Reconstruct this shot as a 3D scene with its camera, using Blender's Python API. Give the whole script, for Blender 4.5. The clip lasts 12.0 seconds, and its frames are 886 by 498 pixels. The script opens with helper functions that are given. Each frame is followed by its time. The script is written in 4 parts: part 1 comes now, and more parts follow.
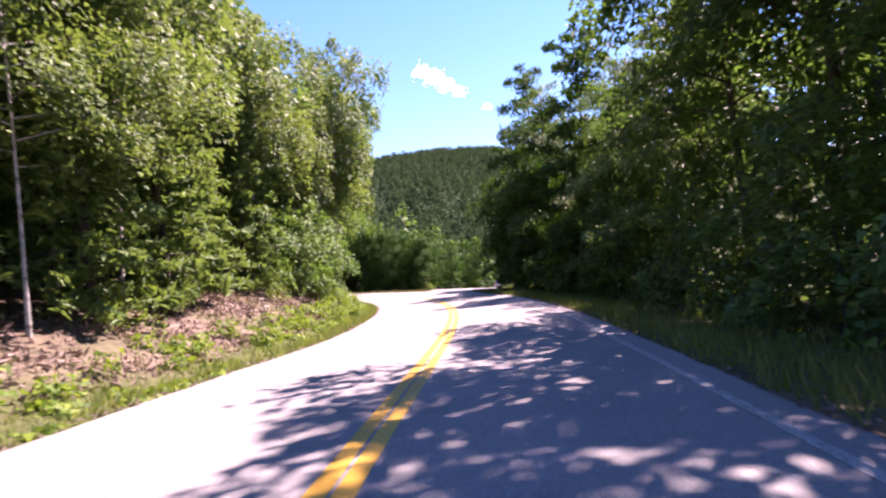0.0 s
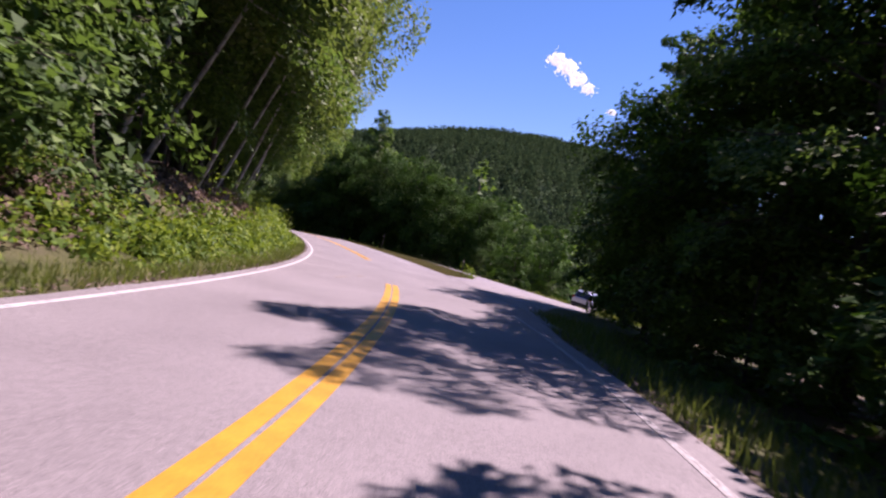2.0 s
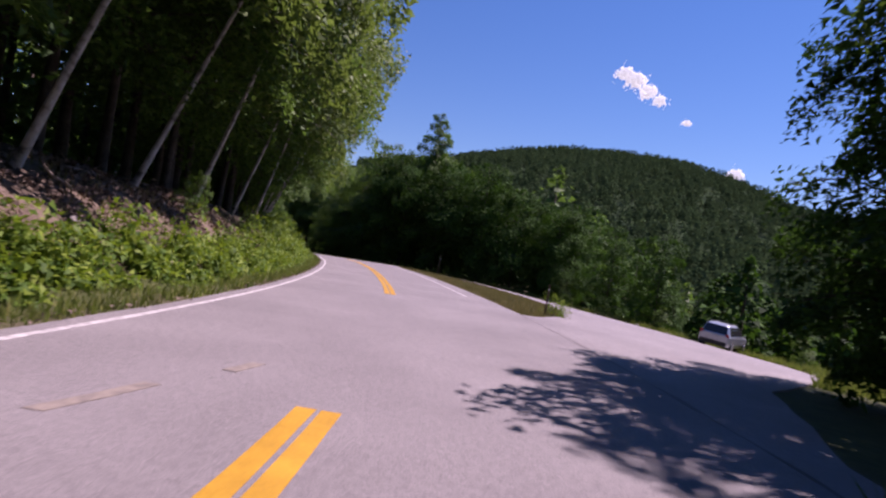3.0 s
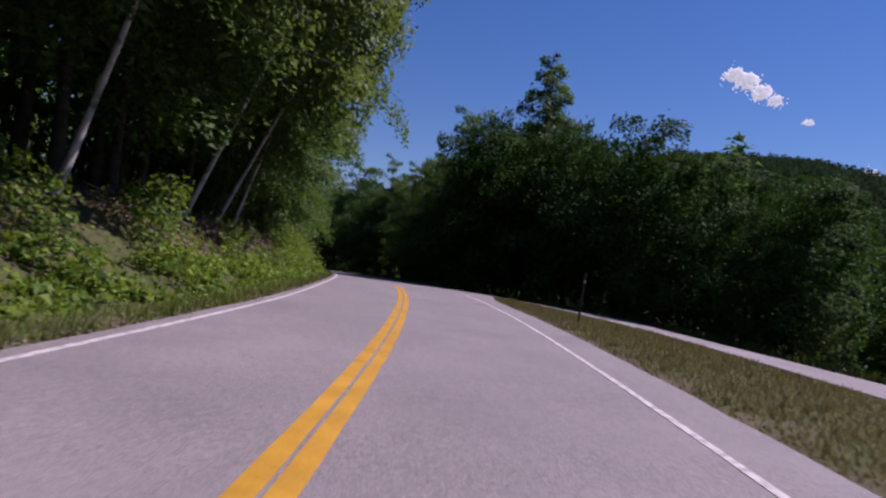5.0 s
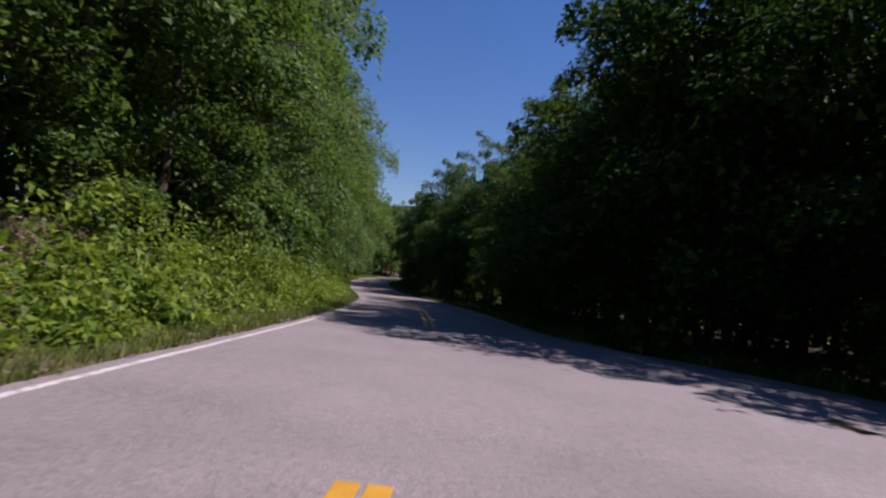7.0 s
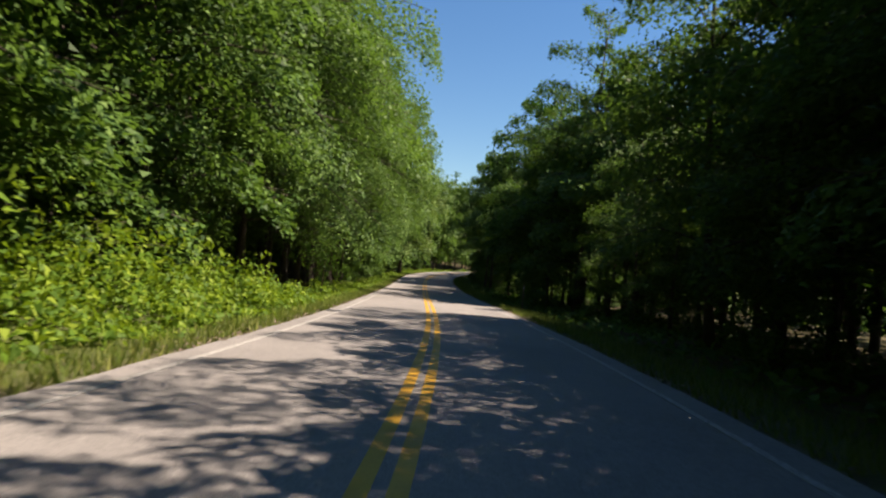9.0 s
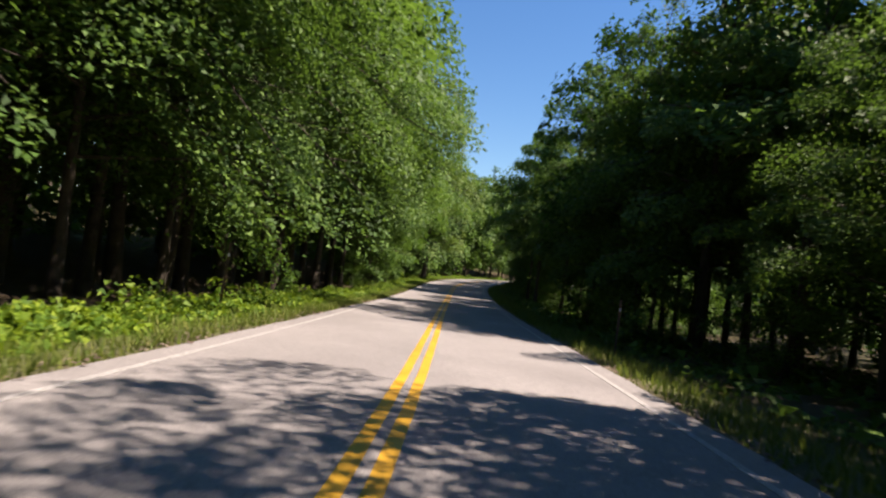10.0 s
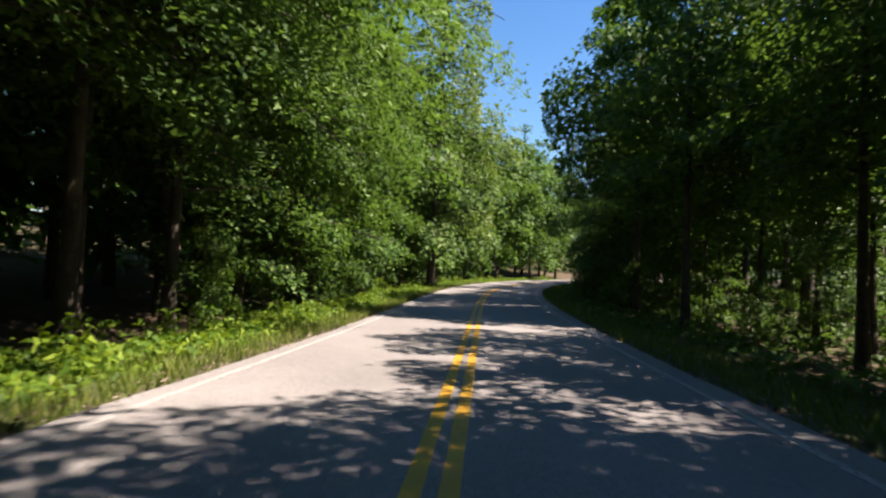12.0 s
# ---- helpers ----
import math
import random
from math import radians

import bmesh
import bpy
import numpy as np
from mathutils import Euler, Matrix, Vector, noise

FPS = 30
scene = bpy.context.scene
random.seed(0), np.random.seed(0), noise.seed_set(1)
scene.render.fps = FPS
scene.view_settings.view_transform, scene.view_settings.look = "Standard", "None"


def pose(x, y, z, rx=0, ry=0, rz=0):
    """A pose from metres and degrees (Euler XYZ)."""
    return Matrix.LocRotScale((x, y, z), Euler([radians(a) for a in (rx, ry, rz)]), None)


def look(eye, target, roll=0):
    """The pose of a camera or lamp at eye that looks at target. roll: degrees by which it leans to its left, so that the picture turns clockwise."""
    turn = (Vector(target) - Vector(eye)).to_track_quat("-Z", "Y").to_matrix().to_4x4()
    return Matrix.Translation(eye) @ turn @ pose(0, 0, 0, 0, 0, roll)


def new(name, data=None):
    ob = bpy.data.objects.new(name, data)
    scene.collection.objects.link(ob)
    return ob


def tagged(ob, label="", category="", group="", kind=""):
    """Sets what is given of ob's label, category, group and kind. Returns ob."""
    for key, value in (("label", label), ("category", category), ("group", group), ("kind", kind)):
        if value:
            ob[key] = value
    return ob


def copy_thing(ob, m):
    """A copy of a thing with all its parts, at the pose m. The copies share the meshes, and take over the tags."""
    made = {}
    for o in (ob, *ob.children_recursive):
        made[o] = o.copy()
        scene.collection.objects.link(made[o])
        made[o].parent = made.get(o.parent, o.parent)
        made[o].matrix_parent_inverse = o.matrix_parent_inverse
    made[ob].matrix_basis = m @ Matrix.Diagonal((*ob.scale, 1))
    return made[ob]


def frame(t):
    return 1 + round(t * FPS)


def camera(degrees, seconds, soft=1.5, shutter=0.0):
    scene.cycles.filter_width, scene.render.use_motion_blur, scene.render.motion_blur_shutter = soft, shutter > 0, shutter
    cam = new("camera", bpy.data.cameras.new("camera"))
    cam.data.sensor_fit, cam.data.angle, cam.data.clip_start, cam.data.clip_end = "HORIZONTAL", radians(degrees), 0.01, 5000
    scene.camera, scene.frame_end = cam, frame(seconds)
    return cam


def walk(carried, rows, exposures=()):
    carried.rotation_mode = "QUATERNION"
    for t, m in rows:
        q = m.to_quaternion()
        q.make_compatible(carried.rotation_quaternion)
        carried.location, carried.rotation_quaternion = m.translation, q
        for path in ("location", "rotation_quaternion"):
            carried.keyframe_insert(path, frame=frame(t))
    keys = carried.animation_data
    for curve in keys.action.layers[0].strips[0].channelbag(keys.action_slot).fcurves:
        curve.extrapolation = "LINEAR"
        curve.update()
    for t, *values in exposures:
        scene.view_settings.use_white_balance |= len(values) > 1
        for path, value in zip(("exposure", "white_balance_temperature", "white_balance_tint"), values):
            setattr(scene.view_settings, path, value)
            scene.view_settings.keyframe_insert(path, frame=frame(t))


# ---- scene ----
PATH = [
    (0.0, 0.001, 0.002, 1.471, 2.48, 6.26, -0.01),
    (0.5, 0.461, 6.461, 1.421, 1.66, 0.11, -0.88),
    (1.0, 0.962, 12.891, 1.359, 0.88, -6.11, 0.32),
    (1.5, 1.294, 19.271, 1.308, 0.39, -9.12, 3.04),
    (2.0, 1.270, 25.651, 1.279, 0.15, -11.22, 7.14),
    (2.5, 0.746, 32.003, 1.279, 0.49, -10.35, 11.53),
    (3.0, -0.257, 38.321, 1.284, 1.28, -8.86, 14.35),
    (3.5, -1.713, 44.578, 1.293, 2.45, -6.97, 17.60),
    (4.0, -3.580, 50.819, 1.308, 2.92, -5.71, 19.65),
    (4.5, -5.771, 56.970, 1.325, 2.62, -6.05, 21.59),
    (5.0, -8.225, 63.050, 1.347, 1.93, -7.21, 24.15),
    (5.5, -10.870, 69.021, 1.381, 2.15, -8.14, 26.45),
    (6.0, -13.691, 74.897, 1.428, 2.28, -9.18, 29.06),
    (6.5, -16.721, 80.654, 1.479, 2.33, -8.31, 31.45),
    (7.0, -20.008, 86.382, 1.512, 2.63, -5.71, 34.58),
    (7.5, -23.575, 92.061, 1.475, 2.41, -3.74, 36.56),
    (8.0, -27.444, 97.688, 1.375, 2.06, -3.85, 38.53),
    (8.5, -31.584, 103.267, 1.241, 1.57, -5.09, 40.43),
    (9.0, -35.947, 108.818, 1.091, 1.47, -4.74, 42.35),
    (9.5, -40.541, 114.318, 0.932, 1.85, -5.17, 43.86),
    (10.0, -45.350, 119.741, 0.762, 1.91, -6.73, 45.86),
    (10.5, -50.330, 125.064, 0.593, 1.87, -6.37, 47.49),
    (11.0, -55.453, 130.277, 0.431, 2.27, -5.06, 48.91),
    (11.5, -60.664, 135.390, 0.283, 2.35, -3.15, 49.16),
    (12.0, -65.910, 140.440, 0.150, 2.43, -2.14, 48.35),
]
cam = camera(73.9, 12.0, soft=2.3, shutter=0.12)
walk(cam, [(t, pose(x, y, z, 90 + p, r, w)) for t, x, y, z, p, r, w in PATH],
     [(0.0, 2.6, 7250, 46), (0.5, 2.38, 7050, 47), (1.0, 1.88, 7100, 45), (1.5, 1.68, 6950, 42), (2.0, 1.38, 6850, 44), (2.5, 1.20, 6750, 43),
      (3.0, 0.98, 6650, 43), (4.0, 0.82, 6500, 42), (5.0, 0.48, 6350, 38), (6.5, 0.4, 6600, 35), (7.5, 1.25, 7000, 24), (8.5, 1.74, 8700, 11),
      (9.0, 1.58, 8500, 10), (9.5, 1.6, 8500, 10), (10.0, 1.7, 7900, 14), (10.5, 1.7, 7200, 16), (11.5, 1.85, 7700, 13), (12.0, 1.98, 7800, 12)])

# ---- light ----
SUN_AZ, SUN_EL = 50.0, 54.0        # clockwise from +y, and above the horizon
world = bpy.data.worlds.new("sky")
scene.world = world
world.use_nodes = True
wn = world.node_tree
sky = wn.nodes.new("ShaderNodeTexSky")
sky.sky_type, sky.sun_disc = "NISHITA", False
sky.sun_elevation, sky.sun_rotation = radians(SUN_EL), radians(SUN_AZ)
sky.air_density, sky.dust_density, sky.ozone_density = 1.25, 0.0, 7.0
wn.nodes["Background"].inputs[1].default_value = 0.05
deep = wn.nodes.new("ShaderNodeHueSaturation")
deep.inputs["Saturation"].default_value, deep.inputs["Value"].default_value = 1.2, 1.2
deep.inputs["Hue"].default_value = 0.507
wn.links.new(sky.outputs[0], deep.inputs["Color"])
wn.links.new(deep.outputs[0], wn.nodes["Background"].inputs[0])
sun_data = bpy.data.lights.new("sun", "SUN")
sun_data.energy, sun_data.angle, sun_data.color = 5.0, radians(0.55), (1.0, 0.95, 0.94)
sun = new("sun", sun_data)
sd = Vector((math.sin(radians(SUN_AZ)) * math.cos(radians(SUN_EL)), math.cos(radians(SUN_AZ)) * math.cos(radians(SUN_EL)), math.sin(radians(SUN_EL))))
sun.matrix_world = look(sd * 300, (0, 0, 0))


# ---- materials ----
def material(name, rough=0.8, metal=0.0, spec=0.3):
    m = bpy.data.materials.new(name)
    m.use_nodes = True
    b = m.node_tree.nodes["Principled BSDF"]
    b.inputs["Roughness"].default_value, b.inputs["Metallic"].default_value = rough, metal
    b.inputs["Specular IOR Level"].default_value = spec
    return m, m.node_tree, b


def noise_node(nt, scale, detail=4.0, rough=0.6, coords="Object"):
    tc = nt.nodes.new("ShaderNodeTexCoord")
    n = nt.nodes.new("ShaderNodeTexNoise")
    n.inputs["Scale"].default_value, n.inputs["Detail"].default_value, n.inputs["Roughness"].default_value = scale, detail, rough
    nt.links.new(tc.outputs[coords], n.inputs["Vector"])
    return n.outputs["Fac"]


def ramp(nt, fac, *stops):
    r = nt.nodes.new("ShaderNodeValToRGB")
    while len(r.color_ramp.elements) < len(stops):
        r.color_ramp.elements.new(0.5)
    for e, (at, col) in zip(r.color_ramp.elements, stops):
        e.position, e.color = at, (*col, 1) if len(col) == 3 else col
    nt.links.new(fac, r.inputs[0])
    return r.outputs[0]


def blend(nt, fac, a, b, mode="MIX"):
    n = nt.nodes.new("ShaderNodeMix")
    n.data_type, n.blend_type = "RGBA", mode
    for slot, v in ((n.inputs[0], fac), (n.inputs[6], a), (n.inputs[7], b)):
        if isinstance(v, (int, float)):
            slot.default_value = v
        elif isinstance(v, tuple):
            slot.default_value = (*v, 1)
        else:
            nt.links.new(v, slot)
    return n.outputs[2]


def bump(nt, b, height, strength, distance):
    n = nt.nodes.new("ShaderNodeBump")
    n.inputs["Strength"].default_value, n.inputs["Distance"].default_value = strength, distance
    nt.links.new(height, n.inputs["Height"])
    nt.links.new(n.outputs[0], b.inputs["Normal"])


def grained(name, stops, scale, rough=0.85, metal=0.0, spec=0.3, fine=None, bumps=0.0, dist=0.02):
    """A surface of one noise for stains and a finer one for grain."""
    m, nt, b = material(name, rough, metal, spec)
    col = ramp(nt, noise_node(nt, scale), *stops)
    grain = noise_node(nt, fine or scale * 14, 3, 0.7)
    col = blend(nt, 0.35, col, ramp(nt, grain, (0.3, (0.35, 0.35, 0.35)), (0.7, (0.75, 0.75, 0.75))), "OVERLAY")
    nt.links.new(col, b.inputs["Base Color"])
    if bumps:
        bump(nt, b, grain, bumps, dist)
    return m


def asphalt(name, dark, light):
    m, nt, b = material(name, 0.86, 0, 0.35)
    patches = ramp(nt, noise_node(nt, 0.35, 5), (0.3, dark), (0.72, light))
    grit = noise_node(nt, 70, 4, 0.85)
    col = blend(nt, 0.7, patches, ramp(nt, grit, (0.36, (0.1, 0.1, 0.1)), (0.5, (0.5, 0.5, 0.5)), (0.64, (0.92, 0.89, 0.88))), "OVERLAY")
    col = blend(nt, 0.3, col, ramp(nt, noise_node(nt, 14, 3, 0.7), (0.35, (0.3, 0.3, 0.3)), (0.65, (0.7, 0.69, 0.69))), "OVERLAY")
    vor = nt.nodes.new("ShaderNodeTexVoronoi")
    vor.feature, vor.inputs["Scale"].default_value = "DISTANCE_TO_EDGE", 0.14
    tc = nt.nodes.new("ShaderNodeTexCoord")
    warp = nt.nodes.new("ShaderNodeVectorMath")
    warp.operation = "MULTIPLY_ADD"
    n2 = nt.nodes.new("ShaderNodeTexNoise")
    n2.inputs["Scale"].default_value = 0.8
    nt.links.new(tc.outputs["Object"], n2.inputs["Vector"])
    nt.links.new(n2.outputs["Color"], warp.inputs[0])
    warp.inputs[1].default_value = (0.9, 0.9, 0)
    nt.links.new(tc.outputs["Object"], warp.inputs[2])
    nt.links.new(warp.outputs[0], vor.inputs["Vector"])
    crack = ramp(nt, vor.outputs["Distance"], (0.0, (1, 1, 1)), (0.0012, (0, 0, 0)))
    thin = blend(nt, 1.0, crack, ramp(nt, noise_node(nt, 0.5, 3), (0.56, (0, 0, 0)), (0.7, (0.25, 0.25, 0.25))), "MULTIPLY")
    col = blend(nt, thin, col, (0.05, 0.048, 0.047))
    nt.links.new(col, b.inputs["Base Color"])
    bump(nt, b, grit, 0.25, 0.006)
    return m


def leafage(name, dark, mid, light, glow, share=0.38, rough=0.6, spec=0.18):
    """Leaves: each one its own shade, with light coming through."""
    m, nt, b = material(name, rough, 0, spec)
    geo = nt.nodes.new("ShaderNodeNewGeometry")
    col = ramp(nt, geo.outputs["Random Per Island"], (0.0, dark), (0.55, mid), (1.0, light))
    info = nt.nodes.new("ShaderNodeObjectInfo")
    tone = ramp(nt, info.outputs["Random"], (0.0, (0.38, 0.42, 0.4)), (1.0, (0.62, 0.58, 0.5)))
    col = blend(nt, 0.6, col, tone, "OVERLAY")
    nt.links.new(col, b.inputs["Base Color"])
    tr = nt.nodes.new("ShaderNodeBsdfTranslucent")
    nt.links.new(blend(nt, 0.7, col, glow), tr.inputs[0])
    mix = nt.nodes.new("ShaderNodeMixShader")
    mix.inputs[0].default_value = share
    nt.links.new(b.outputs[0], mix.inputs[1])
    nt.links.new(tr.outputs[0], mix.inputs[2])
    nt.links.new(mix.outputs[0], nt.nodes["Material Output"].inputs[0])
    return m


M_ASPHALT = asphalt("asphalt", (0.132, 0.123, 0.123), (0.182, 0.17, 0.169))
M_ASPHALT_OLD = asphalt("old_asphalt", (0.135, 0.125, 0.125), (0.195, 0.182, 0.181))
M_YELLOW = grained("yellow_paint", ((0.3, (0.286, 0.15, 0.0136)), (0.7, (0.422, 0.231, 0.0204))), 2.0, 0.6, fine=40, bumps=0.2, dist=0.005)
M_WHITE = grained("white_paint", ((0.38, (0.216, 0.205, 0.202)), (0.5, (0.36, 0.346, 0.338)), (0.7, (0.446, 0.432, 0.425))), 9.0, 0.7, fine=40, bumps=0.2, dist=0.005)
M_WHITE_WORN = grained("worn_white_paint", ((0.36, (0.107, 0.1, 0.0984)), (0.5, (0.221, 0.213, 0.209)), (0.66, (0.312, 0.299, 0.295))), 26.0, 0.75, fine=60, bumps=0.2, dist=0.005)
M_SCUFF = grained("faded_paint", ((0.35, (0.123, 0.107, 0.0984)), (0.65, (0.221, 0.189, 0.156))), 6.0, 0.8, fine=40)
M_TAR = grained("tar", ((0.3, (0.066, 0.0561, 0.0528)), (0.7, (0.112, 0.099, 0.0957))), 3.0, 0.8, fine=30)
M_BARK = grained("bark", ((0.3, (0.02, 0.016, 0.012)), (0.7, (0.075, 0.06, 0.048))), 3.0, 0.95, fine=22, bumps=0.8, dist=0.03)
M_BIRCH = grained("birch_bark", ((0.34, (0.064, 0.056, 0.048)), (0.46, (0.272, 0.256, 0.232)), (0.75, (0.44, 0.424, 0.392))), 3.2, 0.8, fine=18, bumps=0.3)
M_LEAF = leafage("leaves", (0.016, 0.04, 0.011), (0.046, 0.1, 0.02), (0.105, 0.18, 0.038), (0.125, 0.235, 0.03), 0.33)
M_LEAF_OAK = leafage("oak_leaves", (0.01, 0.028, 0.008), (0.026, 0.07, 0.012), (0.05, 0.115, 0.018), (0.05, 0.13, 0.01), 0.22, 0.75, 0.07)
M_LEAF_BIRCH = leafage("birch_leaves", (0.0336, 0.066, 0.0192), (0.072, 0.12, 0.0336), (0.144, 0.204, 0.066), (0.18, 0.276, 0.036), 0.3)
M_NEEDLE = leafage("needles", (0.0297, 0.0621, 0.0243), (0.0607, 0.119, 0.0351), (0.135, 0.203, 0.054), (0.189, 0.297, 0.0405), 0.3)
M_HERB = leafage("herb_leaves", (0.028, 0.068, 0.0096), (0.076, 0.144, 0.016), (0.168, 0.232, 0.028), (0.176, 0.272, 0.016), 0.38)
M_GRASS = leafage("grass_blades", (0.045, 0.075, 0.015), (0.09, 0.128, 0.0263), (0.173, 0.173, 0.0562), (0.165, 0.232, 0.0338), 0.35)
M_DRY = leafage("dry_grass_blades", (0.063, 0.0665, 0.0245), (0.119, 0.108, 0.042), (0.21, 0.168, 0.077), (0.182, 0.175, 0.056), 0.3)
M_DEAD = leafage("dead_leaves", (0.045, 0.032, 0.027), (0.11, 0.078, 0.066), (0.24, 0.185, 0.16), (0.165, 0.105, 0.075), 0.15, 0.9)
# greyer and bluer than the near leaves: distance haze put into the colour
M_FARLEAF = leafage("far_leaves", (0.0294, 0.0546, 0.0252), (0.0378, 0.0658, 0.028), (0.0504, 0.0798, 0.0308), (0.056, 0.0924, 0.042), 0.2, 1.0, 0.0)
M_STONE = grained("stone", ((0.3, (0.15, 0.135, 0.124)), (0.7, (0.3, 0.27, 0.247))), 2.5, 0.9, fine=20, bumps=0.6, dist=0.03)
M_ROOT = grained("dead_wood", ((0.3, (0.105, 0.075, 0.06)), (0.7, (0.255, 0.203, 0.165))), 4, 0.95, fine=25, bumps=0.5)
M_HILL = grained("wooded_slope", ((0.35, (0.021, 0.035, 0.021)), (0.65, (0.0315, 0.049, 0.0245))), 0.05, 1.0, spec=0.0, fine=0.35, bumps=1.0, dist=2.0)


def ground_material():
    m, nt, b = material("earth", 0.95, 0, 0.2)
    at = nt.nodes.new("ShaderNodeAttribute")
    at.attribute_name = "cover"
    sep = nt.nodes.new("ShaderNodeSeparateColor")
    nt.links.new(at.outputs["Color"], sep.inputs[0])
    fine = noise_node(nt, 9, 5, 0.7)
    litter = ramp(nt, fine, (0.3, (0.03, 0.022, 0.014)), (0.7, (0.11, 0.08, 0.05)))
    grass = ramp(nt, noise_node(nt, 3.5, 5, 0.7), (0.3, (0.03, 0.0375, 0.0135)), (0.6, (0.0638, 0.075, 0.0225)), (0.8, (0.112, 0.105, 0.045)))
    soil = ramp(nt, noise_node(nt, 2.6, 7, 0.8), (0.3, (0.032, 0.023, 0.017)), (0.5, (0.115, 0.082, 0.062)), (0.7, (0.22, 0.165, 0.128)))
    col = blend(nt, sep.outputs[0], litter, grass)
    col = blend(nt, sep.outputs[1], col, soil)
    nt.links.new(col, b.inputs["Base Color"])
    bump(nt, b, fine, 0.9, 0.06)
    return m


M_GROUND = ground_material()


def plain(name, col, rough=0.5, metal=0.0, spec=0.5, coat=0.0):
    m, nt, b = material(name, rough, metal, spec)
    n = noise_node(nt, 6, 3)
    nt.links.new(ramp(nt, n, (0.3, tuple(c * 0.85 for c in col)), (0.7, col)), b.inputs["Base Color"])
    b.inputs["Coat Weight"].default_value = coat
    return m


# ---- the road's line ----
KNOTS = [-0.003, 0.0056, 0.0112, 0.01155, 0.01066, 0.00758, 0.00396, 0.00542, 0.00634, 0.00605, 0.00558, 0.00432,
         0.00496, 0.00383, 0.00061, -0.0007, -0.0004, 0.0, -0.001, -0.0045, -0.009, -0.012, -0.013, -0.012]
DS = 0.5
S_AX = np.arange(-60.0, 290.01, DS)
_k = np.interp(S_AX, -15 + 10.0 * np.arange(len(KNOTS)), KNOTS)
_k[S_AX < -18] = 0.0
_th = np.concatenate([[0], np.cumsum((_k[1:] + _k[:-1]) / 2 * DS)])
_i0 = int(round(60 / DS))
L_TH = _th - _th[_i0] - 0.0319
_dx, _dy = -np.sin(L_TH) * DS, np.cos(L_TH) * DS
L_X = np.concatenate([[0], np.cumsum((_dx[1:] + _dx[:-1]) / 2)])
L_Y = np.concatenate([[0], np.cumsum((_dy[1:] + _dy[:-1]) / 2)])
L_X, L_Y = L_X - L_X[_i0] + 0.1783, L_Y - L_Y[_i0] + 18.7577


RISE_S = [-60, -6, 0, 6, 12, 20, 45, 58, 68, 80, 92, 115, 125, 140, 151, 161, 170, 180, 290]
RISE_DEG = [-0.5, -0.5, -0.3, -0.12, 0.0, 0.0, 0.25, 0.5, 0.3, -0.8, -1.2, -1.35, -1.3, -1.05, -0.55, 0.2, 0.8, 1.3, 1.3]
_g = np.cumsum(np.tan(np.radians(np.interp(S_AX, RISE_S, RISE_DEG))) * DS)
L_Z = _g - np.interp(18.0, S_AX, _g)


def rise(s):
    """The height of the road's middle at s metres along it."""
    return np.interp(s, S_AX, L_Z)


def at_road(s, off):
    """World x, y of a place s metres along the road and off metres to the right of its middle."""
    th = np.interp(s, S_AX, L_TH)
    return np.interp(s, S_AX, L_X) + off * np.cos(th), np.interp(s, S_AX, L_Y) + off * np.sin(th)


def along(x, y):
    """The s and off of world places."""
    x, y = np.asarray(x, float).ravel(), np.asarray(y, float).ravel()
    s, o = np.empty(len(x)), np.empty(len(x))
    lx, ly, lt, sa = L_X[::2], L_Y[::2], L_TH[::2], S_AX[::2]
    for a in range(0, len(x), 4000):
        px, py = x[a:a + 4000, None], y[a:a + 4000, None]
        j = ((px - lx) ** 2 + (py - ly) ** 2).argmin(1)
        ex, ey = px[:, 0] - lx[j], py[:, 0] - ly[j]
        s[a:a + 4000] = sa[j] - ex * np.sin(lt[j]) + ey * np.cos(lt[j])
        o[a:a + 4000] = ex * np.cos(lt[j]) + ey * np.sin(lt[j])
    return s, o


def smooth(t):
    t = np.clip(t, 0, 1)
    return t * t * (3 - 2 * t)


def wave(x, y, k=1.0):
    return (np.sin(0.9 * k * x + 1.3) * np.cos(0.7 * k * y) + 0.6 * np.sin(1.9 * k * x - 1.1 * k * y) + 0.4 * np.cos(3.1 * k * y + 2.3 * k * x)) / 2


def turnout(s):
    """How far the ground to the right belongs to the turnout, 0 to 1."""
    return smooth((s - 17) / 8) * smooth((92 - s) / 7)


def edge_r(s):
    """Where the pavement ends on the right."""
    return np.interp(s, [-60, 18, 24, 69, 71.2, 72.9, 77, 80, 86, 94, 285], [3.5, 3.5, 4.08, 4.12, 4.29, 4.55, 5.4, 5.0, 4.08, 3.55, 3.5])


def edge_l(s):
    """Where the pavement ends on the left."""
    return np.interp(s, [-60, -14, -8, -3, 60, 68, 80, 95], [-4.3, -4.2, -3.8, -3.32, -3.32, -3.42, -3.42, -3.3])


